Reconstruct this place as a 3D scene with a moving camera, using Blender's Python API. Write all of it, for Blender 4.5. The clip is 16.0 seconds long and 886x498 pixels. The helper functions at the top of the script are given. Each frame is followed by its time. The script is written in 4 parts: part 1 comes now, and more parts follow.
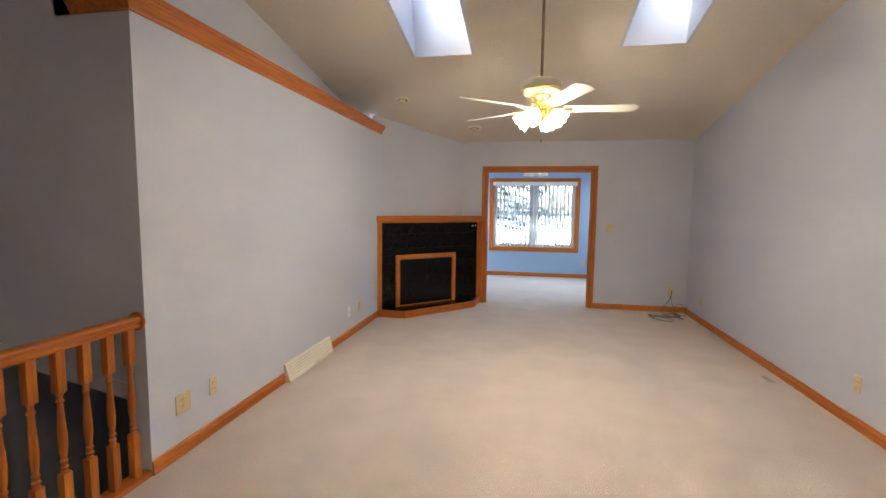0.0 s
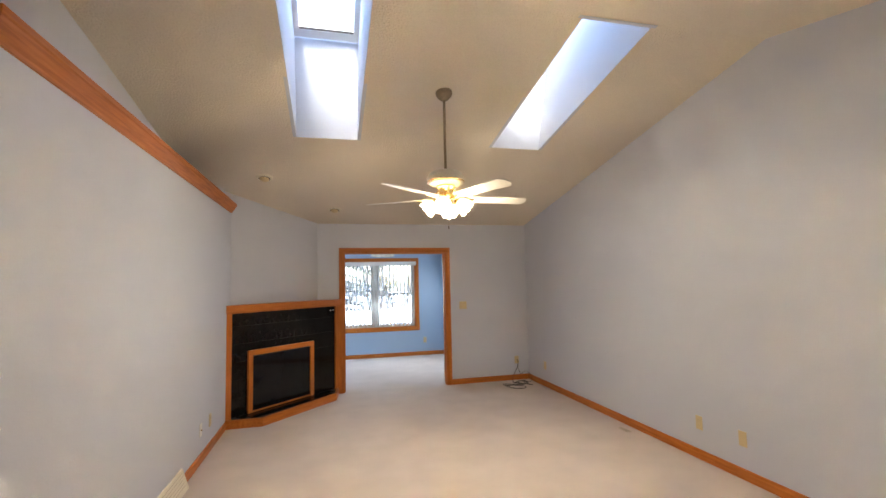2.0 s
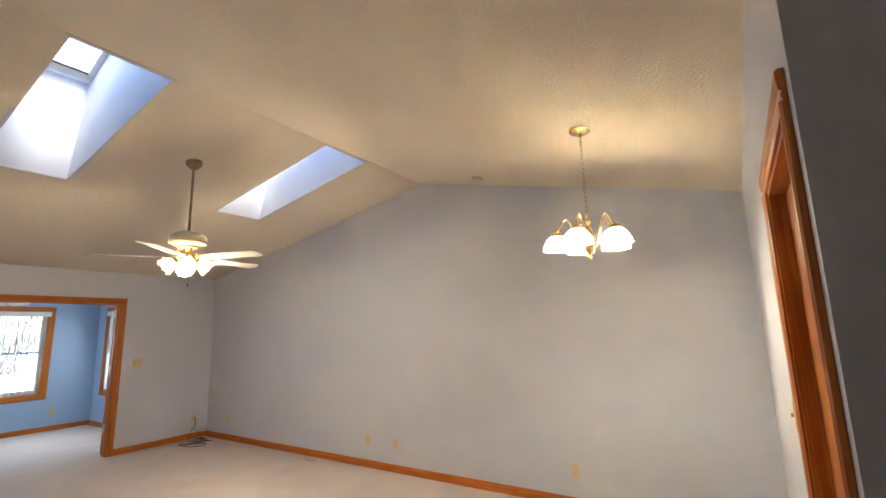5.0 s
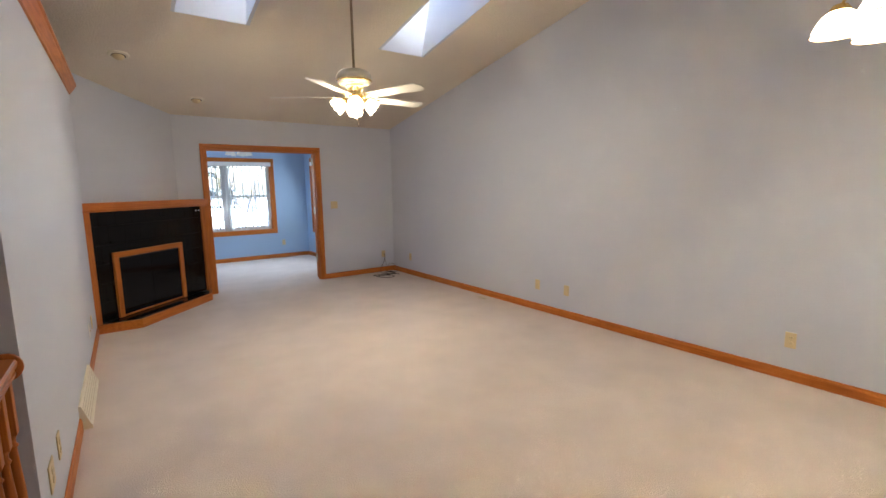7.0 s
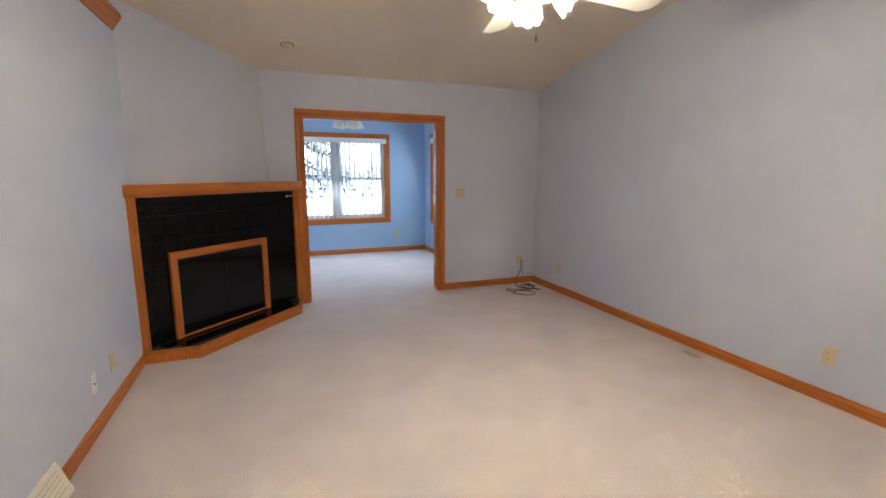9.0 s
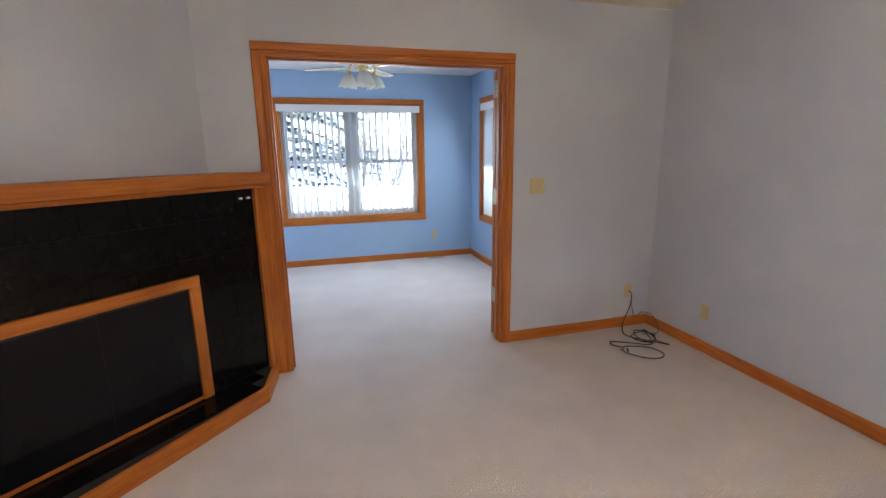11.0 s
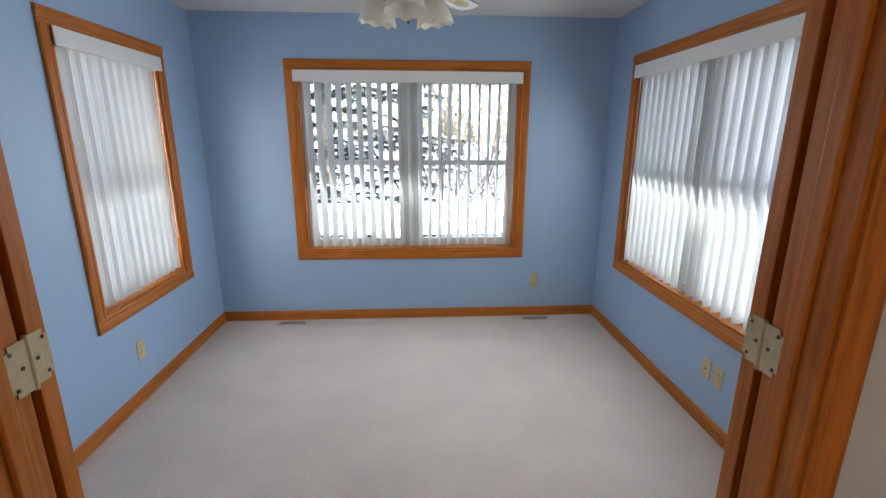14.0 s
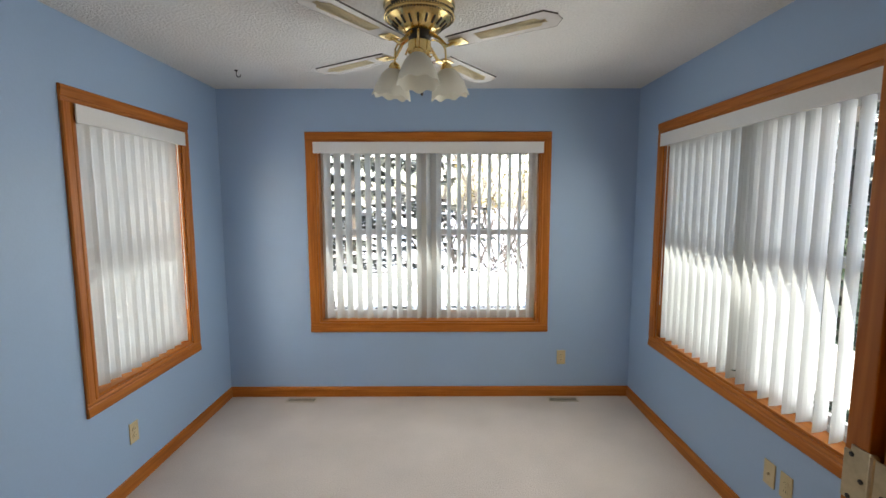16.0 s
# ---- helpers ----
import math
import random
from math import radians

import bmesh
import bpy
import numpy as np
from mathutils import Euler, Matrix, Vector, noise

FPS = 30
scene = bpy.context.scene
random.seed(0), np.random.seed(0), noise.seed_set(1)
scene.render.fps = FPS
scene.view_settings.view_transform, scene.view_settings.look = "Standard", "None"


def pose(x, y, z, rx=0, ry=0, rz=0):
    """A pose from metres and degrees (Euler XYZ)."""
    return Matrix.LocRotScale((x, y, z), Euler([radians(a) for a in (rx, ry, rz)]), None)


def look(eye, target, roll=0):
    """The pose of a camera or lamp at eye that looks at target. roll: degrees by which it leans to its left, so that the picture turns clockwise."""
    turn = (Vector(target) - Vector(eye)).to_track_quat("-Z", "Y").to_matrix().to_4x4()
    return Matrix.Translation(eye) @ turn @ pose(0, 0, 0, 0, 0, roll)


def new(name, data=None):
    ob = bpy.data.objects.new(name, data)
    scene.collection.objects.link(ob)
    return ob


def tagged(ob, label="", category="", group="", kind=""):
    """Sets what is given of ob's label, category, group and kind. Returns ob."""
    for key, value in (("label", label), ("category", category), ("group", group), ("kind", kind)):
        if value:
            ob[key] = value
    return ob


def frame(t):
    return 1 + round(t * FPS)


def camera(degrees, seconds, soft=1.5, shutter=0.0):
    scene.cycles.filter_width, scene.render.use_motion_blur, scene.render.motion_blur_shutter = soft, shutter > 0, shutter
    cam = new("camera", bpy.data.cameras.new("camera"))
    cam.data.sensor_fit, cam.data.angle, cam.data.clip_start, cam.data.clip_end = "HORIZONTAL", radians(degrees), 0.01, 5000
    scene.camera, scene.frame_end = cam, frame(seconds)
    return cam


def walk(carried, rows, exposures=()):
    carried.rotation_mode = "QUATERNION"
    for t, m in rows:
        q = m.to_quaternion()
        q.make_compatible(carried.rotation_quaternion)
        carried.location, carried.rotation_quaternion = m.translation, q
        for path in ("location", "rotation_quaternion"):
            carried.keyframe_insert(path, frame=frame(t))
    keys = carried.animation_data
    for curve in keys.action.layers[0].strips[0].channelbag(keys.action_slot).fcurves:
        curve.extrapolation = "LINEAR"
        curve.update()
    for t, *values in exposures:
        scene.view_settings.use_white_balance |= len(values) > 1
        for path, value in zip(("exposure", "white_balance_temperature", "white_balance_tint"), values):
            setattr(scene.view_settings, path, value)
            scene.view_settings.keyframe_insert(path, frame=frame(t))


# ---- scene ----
cam = camera(89.6, 16.0)
PATH = [
    (0, (1.179, 0.367, 1.473), (0.801, 2.323, 1.287), 0.7),
    (0.5, (1.079, 0.412, 1.486), (0.956, 2.406, 1.392), 0.5),
    (1, (0.883, 0.523, 1.498), (0.966, 2.521, 1.496), -0.7),
    (1.5, (0.611, 0.507, 1.55), (1.007, 2.466, 1.642), -0.9),
    (2, (0.351, 0.506, 1.548), (0.835, 2.44, 1.701), -1.3),
    (2.5, (0.083, 0.579, 1.515), (0.635, 2.491, 1.708), -2.1),
    (3, (-0.178, 0.44, 1.542), (0.623, 2.256, 1.79), -3.1),
    (3.5, (-0.391, 0.227, 1.594), (0.647, 1.906, 1.911), -3.5),
    (4, (-0.564, 0.035, 1.577), (0.663, 1.565, 1.973), -1.2),
    (4.2, (-0.578, 0.058, 1.614), (0.76, 1.486, 2.023), -1.3),
    (4.7, (-0.715, -0.03, 1.575), (0.835, 1.173, 1.962), -1.7),
    (5.25, (-0.735, 0.02, 1.555), (0.982, 1.002, 1.852), -1.8),
    (5.8, (-0.720, 0.095, 1.527), (1.054, 1.007, 1.675), -1.8),
    (6.3, (-0.652, 0.139, 1.535), (1.031, 1.218, 1.502), -2.0),
    (6.5, (-0.655, 0.172, 1.502), (0.917, 1.399, 1.348), -1.7),
    (7, (-0.45, 0.26, 1.442), (0.696, 1.877, 1.171), -1.0),
    (7.5, (-0.326, 0.728, 1.424), (0.671, 2.438, 1.138), -1.6),
    (8, (-0.095, 1.118, 1.422), (0.817, 2.87, 1.107), -0.7),
    (8.5, (0.043, 1.641, 1.443), (0.752, 3.481, 1.11), -0.4),
    (9, (0.193, 2.18, 1.437), (0.894, 4.023, 1.102), 0.1),
    (9.5, (0.418, 2.716, 1.456), (1.016, 4.593, 1.113), -0.5),
    (11.8, (1.001, 5.071, 1.459), (1.494, 6.95, 0.982), -0.5),
    (12, (1.087, 5.285, 1.446), (1.547, 7.17, 0.96), 0.1),
    (12.5, (1.159, 5.758, 1.443), (1.606, 7.633, 0.91), 0.9),
    (13, (1.304, 6.125, 1.406), (1.611, 8.016, 0.832), 0.7),
    (13.5, (1.29, 6.393, 1.499), (1.496, 8.275, 0.855), 0.8),
    (14, (1.304, 6.523, 1.564), (1.42, 8.457, 1.068), 0.2),
    (14.5, (1.36, 6.592, 1.627), (1.428, 8.571, 1.347), -0.4),
    (15, (1.377, 6.625, 1.657), (1.423, 8.618, 1.502), -0.7),
    (15.5, (1.387, 6.656, 1.651), (1.416, 8.654, 1.55), -0.8),
    (16, (1.362, 6.701, 1.588), (1.367, 8.69, 1.374), -0.1),
]
walk(cam, [(t, look(eye, target, roll)) for t, eye, target, roll in PATH],
     [(0.0, 3.42, 6050, 10), (2.0, 3.45, 6350, 10), (4.0, 3.42, 6450, 10), (7.0, 3.32, 5950, 10), (9.7, 3.42, 5750, 10), (12.0, 3.4, 6100, 10), (13.5, 3.15, 6600, 10), (14.5, 2.88, 7300, 10), (16.0, 2.88, 7800, 10)])

# ---- light ----
world = bpy.data.worlds.new("overcast_sky")
scene.world = world
world.use_nodes = True
wn = world.node_tree.nodes
sky = wn.new("ShaderNodeTexSky")
sky.sky_type = "NISHITA"
sky.sun_disc = False
sky.sun_elevation = radians(38)
sky.sun_rotation = radians(186)
sky.air_density, sky.dust_density, sky.ozone_density = 1.0, 2.0, 1.0
wn["Background"].inputs["Strength"].default_value = 0.15
world.node_tree.links.new(sky.outputs[0], wn["Background"].inputs["Color"])
sun_data = bpy.data.lights.new("sun", "SUN")
sun_data.energy, sun_data.angle, sun_data.color = 0.5, radians(10), (1.0, 0.96, 0.9)
sun = new("sun", sun_data)
sun.matrix_world = look((0, 0, 30), (0.08 * 30, 0.77 * 30, 30 - 0.63 * 30))


def window_light(at, target, wide, high, watts):
    """Daylight that comes in through a window, from its opening."""
    d = bpy.data.lights.new("window_light", "AREA")
    d.shape, d.size, d.size_y, d.energy, d.color = "RECTANGLE", wide, high, watts, (0.84, 0.935, 1.0)
    new("window_light", d).matrix_world = look(at, target)


window_light((1.26, 10.205, 1.29), (1.26, 9.0, 0.85), 1.6, 1.25, 2.2)
window_light((-0.353, 9.27, 1.29), (0.85, 9.27, 0.85), 0.75, 1.25, 0.45)
window_light((2.873, 8.92, 1.29), (1.67, 8.92, 0.85), 1.6, 1.25, 2.2)


# ---- materials ----
def hue(c):
    return (c[0], c[1], c[2], 1.0)


def paint(name, base, rough=0.6, vary=0.04, fine=60.0, coarse=1.2, bump=0.1, metal=0.0, spread=None, depth=0.004):
    """A surface with a fine grain in its relief and a slow drift in its colour."""
    m = bpy.data.materials.new(name)
    m.use_nodes = True
    n, l = m.node_tree.nodes, m.node_tree.links
    b = n["Principled BSDF"]
    b.inputs["Roughness"].default_value = rough
    b.inputs["Metallic"].default_value = metal
    co = n.new("ShaderNodeTexCoord")
    big = n.new("ShaderNodeTexNoise")
    big.inputs["Scale"].default_value, big.inputs["Detail"].default_value = coarse, 4
    small = n.new("ShaderNodeTexNoise")
    small.inputs["Scale"].default_value, small.inputs["Detail"].default_value = fine, 5
    l.new(co.outputs["Object"], big.inputs["Vector"])
    l.new(co.outputs["Object"], small.inputs["Vector"])
    mixer = n.new("ShaderNodeMix")
    mixer.data_type = "RGBA"
    low = spread or tuple(v * (1 - 2 * vary) for v in base)
    mixer.inputs["A"].default_value = hue(low)
    mixer.inputs["B"].default_value = hue(tuple(min(1.0, v * (1 + vary)) for v in base))
    add = n.new("ShaderNodeMath")
    add.operation = "MULTIPLY_ADD"
    add.inputs[1].default_value = 0.5
    l.new(small.outputs["Fac"], add.inputs[0])
    half = n.new("ShaderNodeMath")
    half.operation = "MULTIPLY"
    half.inputs[1].default_value = 0.5
    l.new(big.outputs["Fac"], half.inputs[0])
    l.new(half.outputs[0], add.inputs[2])
    ramp = n.new("ShaderNodeMapRange")
    ramp.inputs["From Min"].default_value, ramp.inputs["From Max"].default_value = 0.3, 0.7
    l.new(add.outputs[0], ramp.inputs["Value"])
    l.new(ramp.outputs[0], mixer.inputs["Factor"])
    l.new(mixer.outputs["Result"], b.inputs["Base Color"])
    if bump:
        bp = n.new("ShaderNodeBump")
        bp.inputs["Strength"].default_value, bp.inputs["Distance"].default_value = bump, depth
        l.new(small.outputs["Fac"], bp.inputs["Height"])
        l.new(bp.outputs[0], b.inputs["Normal"])
    return m


def oak(name, axis, tone=1.0):
    """Stained oak whose grain runs along one axis (0, 1 or 2) of the object."""
    m = bpy.data.materials.new(name)
    m.use_nodes = True
    n, l = m.node_tree.nodes, m.node_tree.links
    b = n["Principled BSDF"]
    b.inputs["Roughness"].default_value = 0.42
    b.inputs["Specular IOR Level"].default_value = 0.3
    co, mp = n.new("ShaderNodeTexCoord"), n.new("ShaderNodeMapping")
    mp.inputs["Scale"].default_value = [3.0 if i == axis else 60.0 for i in range(3)]
    info = n.new("ShaderNodeObjectInfo")
    l.new(co.outputs["Object"], mp.inputs["Vector"])
    l.new(info.outputs["Random"], mp.inputs["Location"])
    g = n.new("ShaderNodeTexNoise")
    g.inputs["Scale"].default_value, g.inputs["Detail"].default_value, g.inputs["Distortion"].default_value = 1.0, 6, 0.6
    l.new(mp.outputs[0], g.inputs["Vector"])
    fl = n.new("ShaderNodeTexNoise")
    fl.inputs["Scale"].default_value = 2.5
    l.new(co.outputs["Object"], fl.inputs["Vector"])
    r = n.new("ShaderNodeValToRGB")
    e = r.color_ramp.elements
    e[0].position, e[0].color = 0.22, hue((0.33 * tone, 0.092 * tone, 0.009 * tone))
    e[1].position, e[1].color = 0.72, hue((0.57 * tone, 0.19 * tone, 0.032 * tone))
    mid = r.color_ramp.elements.new(0.5)
    mid.color = hue((0.485 * tone, 0.147 * tone, 0.020 * tone))
    s = n.new("ShaderNodeMath")
    s.operation = "MULTIPLY_ADD"
    s.inputs[1].default_value, s.inputs[2].default_value = 0.25, -0.125
    l.new(fl.outputs["Fac"], s.inputs[0])
    a = n.new("ShaderNodeMath")
    l.new(g.outputs["Fac"], a.inputs[0])
    l.new(s.outputs[0], a.inputs[1])
    l.new(a.outputs[0], r.inputs["Fac"])
    l.new(r.outputs["Color"], b.inputs["Base Color"])
    bp = n.new("ShaderNodeBump")
    bp.inputs["Strength"].default_value, bp.inputs["Distance"].default_value = 0.15, 0.002
    l.new(g.outputs["Fac"], bp.inputs["Height"])
    l.new(bp.outputs[0], b.inputs["Normal"])
    return m


def glowing(name, base, power):
    m = bpy.data.materials.new(name)
    m.use_nodes = True
    b = m.node_tree.nodes["Principled BSDF"]
    b.inputs["Base Color"].default_value = hue(base)
    b.inputs["Emission Color"].default_value = hue(base)
    b.inputs["Emission Strength"].default_value = power
    return m


def see_through(name, base, rough, amount, ior=1.45):
    m = bpy.data.materials.new(name)
    m.use_nodes = True
    b = m.node_tree.nodes["Principled BSDF"]
    b.inputs["Base Color"].default_value = hue(base)
    b.inputs["Roughness"].default_value = rough
    b.inputs["Transmission Weight"].default_value = amount
    b.inputs["IOR"].default_value = ior
    return m


def cloth(name, base, share):
    """A thin sheet that lets part of the light through."""
    m = bpy.data.materials.new(name)
    m.use_nodes = True
    n, l = m.node_tree.nodes, m.node_tree.links
    b = n["Principled BSDF"]
    b.inputs["Base Color"].default_value = hue(base)
    b.inputs["Roughness"].default_value = 0.7
    t = n.new("ShaderNodeBsdfTranslucent")
    t.inputs["Color"].default_value = hue(base)
    w = n.new("ShaderNodeTexNoise")
    w.inputs["Scale"].default_value = 180
    bp = n.new("ShaderNodeBump")
    bp.inputs["Strength"].default_value, bp.inputs["Distance"].default_value = 0.2, 0.001
    l.new(w.outputs["Fac"], bp.inputs["Height"])
    l.new(bp.outputs[0], b.inputs["Normal"])
    mx = n.new("ShaderNodeMixShader")
    mx.inputs[0].default_value = share
    l.new(b.outputs[0], mx.inputs[1])
    l.new(t.outputs[0], mx.inputs[2])
    l.new(mx.outputs[0], n["Material Output"].inputs["Surface"])
    return m


GREY = paint("lavender_grey_wall_paint", (0.55, 0.58, 0.672), 0.55, 0.015, 90, 0.8, 0.12)
BLUE = paint("sky_blue_wall_paint", (0.35, 0.50, 0.70), 0.5, 0.015, 90, 0.8, 0.12)
# vaulted ceiling: the lamps' warm cast from below is mixed into this cream
WARM_STIPPLE = paint("lamp_warmed_ceiling_paint", (0.74, 0.67, 0.57), 0.85, 0.05, 75, 0.9, 1.0, depth=0.012)
STIPPLE = paint("stippled_ceiling_paint", (0.82, 0.81, 0.79), 0.85, 0.06, 75, 0.9, 1.0, depth=0.014)
# white skylight shafts; dim bluish daylight is put into their base colour
SMOOTH = paint("dimmed_white_shaft_paint", (0.58, 0.62, 0.69), 0.7, 0.015, 70, 1.0, 0.15)
CARPET = paint("cream_cut_pile_carpet", (0.63, 0.55, 0.50), 0.95, 0.075, 140, 2.6, 0.9, depth=0.006)
OAK_X, OAK_Y, OAK_Z = oak("oak_grain_x", 0, 0.94), oak("oak_grain_y", 1, 0.94), oak("oak_grain_z", 2, 0.94)
BLACK_TILE = paint("black_glazed_tile", (0.006, 0.0056, 0.0056), 0.12, 0.3, 20, 5, 0.08)
BLACK_TILE.node_tree.nodes["Principled BSDF"].inputs["Specular IOR Level"].default_value = 0.18
GROUT = paint("dark_grout", (0.017, 0.016, 0.015), 0.8, 0.1, 90, 4, 0.3)
FIREBOX = paint("sooty_black_metal", (0.006, 0.006, 0.0065), 0.5, 0.2, 40, 5, 0.3)
DARK_GLASS = paint("smoked_fireplace_glass", (0.006, 0.0065, 0.009), 0.08, 0.1, 5, 3, 0.0)
DARK_GLASS.node_tree.nodes["Principled BSDF"].inputs["Specular IOR Level"].default_value = 0.22
BRASS = paint("polished_brass", (0.83, 0.62, 0.28), 0.2, 0.05, 40, 6, 0.03, 1.0)
ROD_BRASS = paint("dark_brass", (0.30, 0.235, 0.15), 0.4, 0.12, 60, 12, 0.1, 1.0)
OLD_BRASS = paint("tarnished_brass", (0.55, 0.45, 0.29), 0.38, 0.12, 60, 12, 0.1, 1.0)
IVORY = paint("ivory_plastic", (0.62, 0.50, 0.29), 0.4, 0.02, 60, 8, 0.03)
WHITE = paint("white_plastic", (0.8, 0.8, 0.78), 0.4, 0.02, 60, 5, 0.03)
CREAM = paint("cream_enamel", (0.74, 0.69, 0.56), 0.4, 0.03, 50, 4, 0.04)
VINYL = paint("white_vinyl_frame", (0.74, 0.74, 0.73), 0.4, 0.03, 40, 4, 0.04)
DARK = paint("dark_metal", (0.03, 0.028, 0.025), 0.45, 0.1, 50, 5, 0.1)
RUBBER = paint("black_cable_rubber", (0.02, 0.02, 0.022), 0.5, 0.1, 60, 6, 0.1)
GRILLE = paint("beige_grille_metal", (0.55, 0.48, 0.38), 0.45, 0.05, 50, 5, 0.05)
VANE = cloth("white_blind_vane", (0.78, 0.785, 0.77), 0.44)
PANE = see_through("window_glass", (1, 1, 1), 0.0, 1.0, 1.02)
SNOW = paint("fresh_snow", (0.88, 0.9, 0.93), 0.8, 0.02, 8, 0.4, 0.5)
BARK = paint("snow_dusted_bark", (0.22, 0.20, 0.18), 0.9, 0.25, 18, 3, 0.8)
NEEDLE = paint("spruce_needles", (0.105, 0.125, 0.115), 0.8, 0.35, 9, 0.7, 0.2)


# ---- mesh helpers ----
def box(bm, x0, x1, y0, y1, z0, z1, bevel=0.0, mat=0):
    r = bmesh.ops.create_cube(bm, size=1.0, matrix=Matrix.LocRotScale(((x0 + x1) / 2, (y0 + y1) / 2, (z0 + z1) / 2), None, (x1 - x0, y1 - y0, z1 - z0)))
    vs = r["verts"]
    fs = list({f for v in vs for f in v.link_faces})
    for f in fs:
        f.material_index = mat
    if bevel:
        es = list({e for v in vs for e in v.link_edges})
        bmesh.ops.bevel(bm, geom=es, offset=bevel, segments=2, profile=0.5, affect="EDGES")
    return vs


def prism(bm, poly, m, height):
    """Extrudes a polygon in the local xy plane by height along local z, placed by the matrix m."""
    a = [bm.verts.new(m @ Vector((x, y, 0))) for x, y in poly]
    b = [bm.verts.new(m @ Vector((x, y, height))) for x, y in poly]
    bm.faces.new(a[::-1])
    bm.faces.new(b)
    for i in range(len(poly)):
        j = (i + 1) % len(poly)
        bm.faces.new((a[i], a[j], b[j], b[i]))


def lathe(bm, profile, m=None, segs=24, flute=0.0, lobes=0):
    """Turns (radius, z) pairs about local z."""
    m = m or Matrix()
    rings = []
    for k, (r, z) in enumerate(profile):
        ring = []
        for i in range(segs):
            a = 2 * math.pi * i / segs
            rr = r * (1 + flute * (k / len(profile)) * math.cos(lobes * a)) if lobes else r
            ring.append(bm.verts.new(m @ Vector((rr * math.cos(a), rr * math.sin(a), z))))
        rings.append(ring)
    for p, q in zip(rings, rings[1:]):
        for i in range(segs):
            j = (i + 1) % segs
            bm.faces.new((p[i], p[j], q[j], q[i]))
    for ring, flip in ((rings[0], True), (rings[-1], False)):
        bm.faces.new(ring[::-1] if flip else ring)


def tube(bm, pts, r, segs=8, closed=False):
    """A round rod along a line of points; r may be a number or one for each point."""
    pts = [Vector(p) for p in pts]
    rs = r if isinstance(r, (list, tuple)) else [r] * len(pts)
    rings = []
    up = Vector((0, 0, 1))
    for i, p in enumerate(pts):
        a = pts[i - 1] if (i or closed) else p
        b = pts[(i + 1) % len(pts)] if (i < len(pts) - 1 or closed) else p
        d = (b - a).normalized()
        side = d.cross(up)
        if side.length < 0.05:
            side = d.cross(Vector((1, 0, 0)))
        side.normalize()
        other = side.cross(d).normalized()
        rings.append([bm.verts.new(p + rs[i] * (math.cos(2 * math.pi * k / segs) * side + math.sin(2 * math.pi * k / segs) * other)) for k in range(segs)])
    pairs = list(zip(rings, rings[1:])) + ([(rings[-1], rings[0])] if closed else [])
    for p, q in pairs:
        for k in range(segs):
            j = (k + 1) % segs
            bm.faces.new((p[k], p[j], q[j], q[k]))
    if not closed:
        bm.faces.new(rings[0][::-1])
        bm.faces.new(rings[-1])


def mesh_of(name, bm, mats, smooth=False):
    bmesh.ops.recalc_face_normals(bm, faces=bm.faces)
    me = bpy.data.meshes.new(name)
    bm.to_mesh(me)
    bm.free()
    for m in mats if isinstance(mats, (list, tuple)) else [mats]:
        me.materials.append(m)
    if smooth:
        me.polygons.foreach_set("use_smooth", [True] * len(me.polygons))
        me.set_sharp_from_angle(angle=radians(35))
    return me


def part(name, bm, mats, parent, label="", smooth=False):
    ob = new(name, mesh_of(name, bm, mats, smooth))
    ob.parent = parent
    return tagged(ob, label)


def structure(name, bm, mats, label, category):
    return tagged(new(name, mesh_of(name, bm, mats)), label, category, "", "structure")


def thing(name, at, label, category, group="", turn=0.0):
    ob = new(name)
    ob.empty_display_size = 0.1
    ob.matrix_world = pose(*at, 0, 0, turn)
    return tagged(ob, label, category, group)


def fixture(name, label, category):
    ob = new(name)
    ob.empty_display_size = 0.1
    return tagged(ob, label, category, "", "structure")


def boxed(name, dims, mats, parent, label="", bevel=0.0, smooth=False):
    bm = bmesh.new()
    box(bm, *dims, bevel)
    return part(name, bm, mats, parent, label, smooth)


# ---- plan ----
XW, XE, YS, YN = -0.795, 3.41, -0.15, 7.235      # great room
SW, SE, SS, SN = -0.36, 2.88, 7.36, 10.212     # sunroom
RY, RZ, NSLOPE, SSLOPE = 2.95, 3.262, 0.187, 0.222
LEDGE_Z, UPW, WEND = 2.425, -1.13, 2.33           # plant ledge, wall above it, end of the wall
DX0, DX1, DZ = 0.5135, 2.0745, 2.0386                # double doorway
SUN_CEIL = 2.44


def ceil_z(y):
    return RZ - NSLOPE * (y - RY) if y > RY else RZ - SSLOPE * (RY - y)


# floors
bm = bmesh.new()
box(bm, XW - 0.02, XE + 0.12, YS - 0.12, YN + 0.05, -0.25, 0.0)
box(bm, -2.3, XW - 0.02, -1.42, 1.15, -0.25, 0.0)
box(bm, XW - 0.02, 0.54, -1.42, YS - 0.12, -0.25, 0.0)
box(bm, SW - 0.14, SE + 0.14, YN + 0.05, SN + 0.14, -0.25, 0.0)
structure("floor", bm, CARPET, "cream cut-pile carpet with faint vacuum marks", "carpet")

# great room walls
bm = bmesh.new()
prof = [(YS - 0.12, -0.25), (YN + 0.125, -0.25), (YN + 0.125, ceil_z(YN + 0.125) + 0.1), (RY, RZ + 0.1), (YS - 0.12, ceil_z(YS - 0.12) + 0.1)]
prism(bm, prof, Matrix(((0, 0, 1, XE), (1, 0, 0, 0), (0, 1, 0, 0), (0, 0, 0, 1))), 0.12)
structure("wall_east", bm, GREY, "tall lavender-grey painted wall under the vaulted ceiling", "wall")

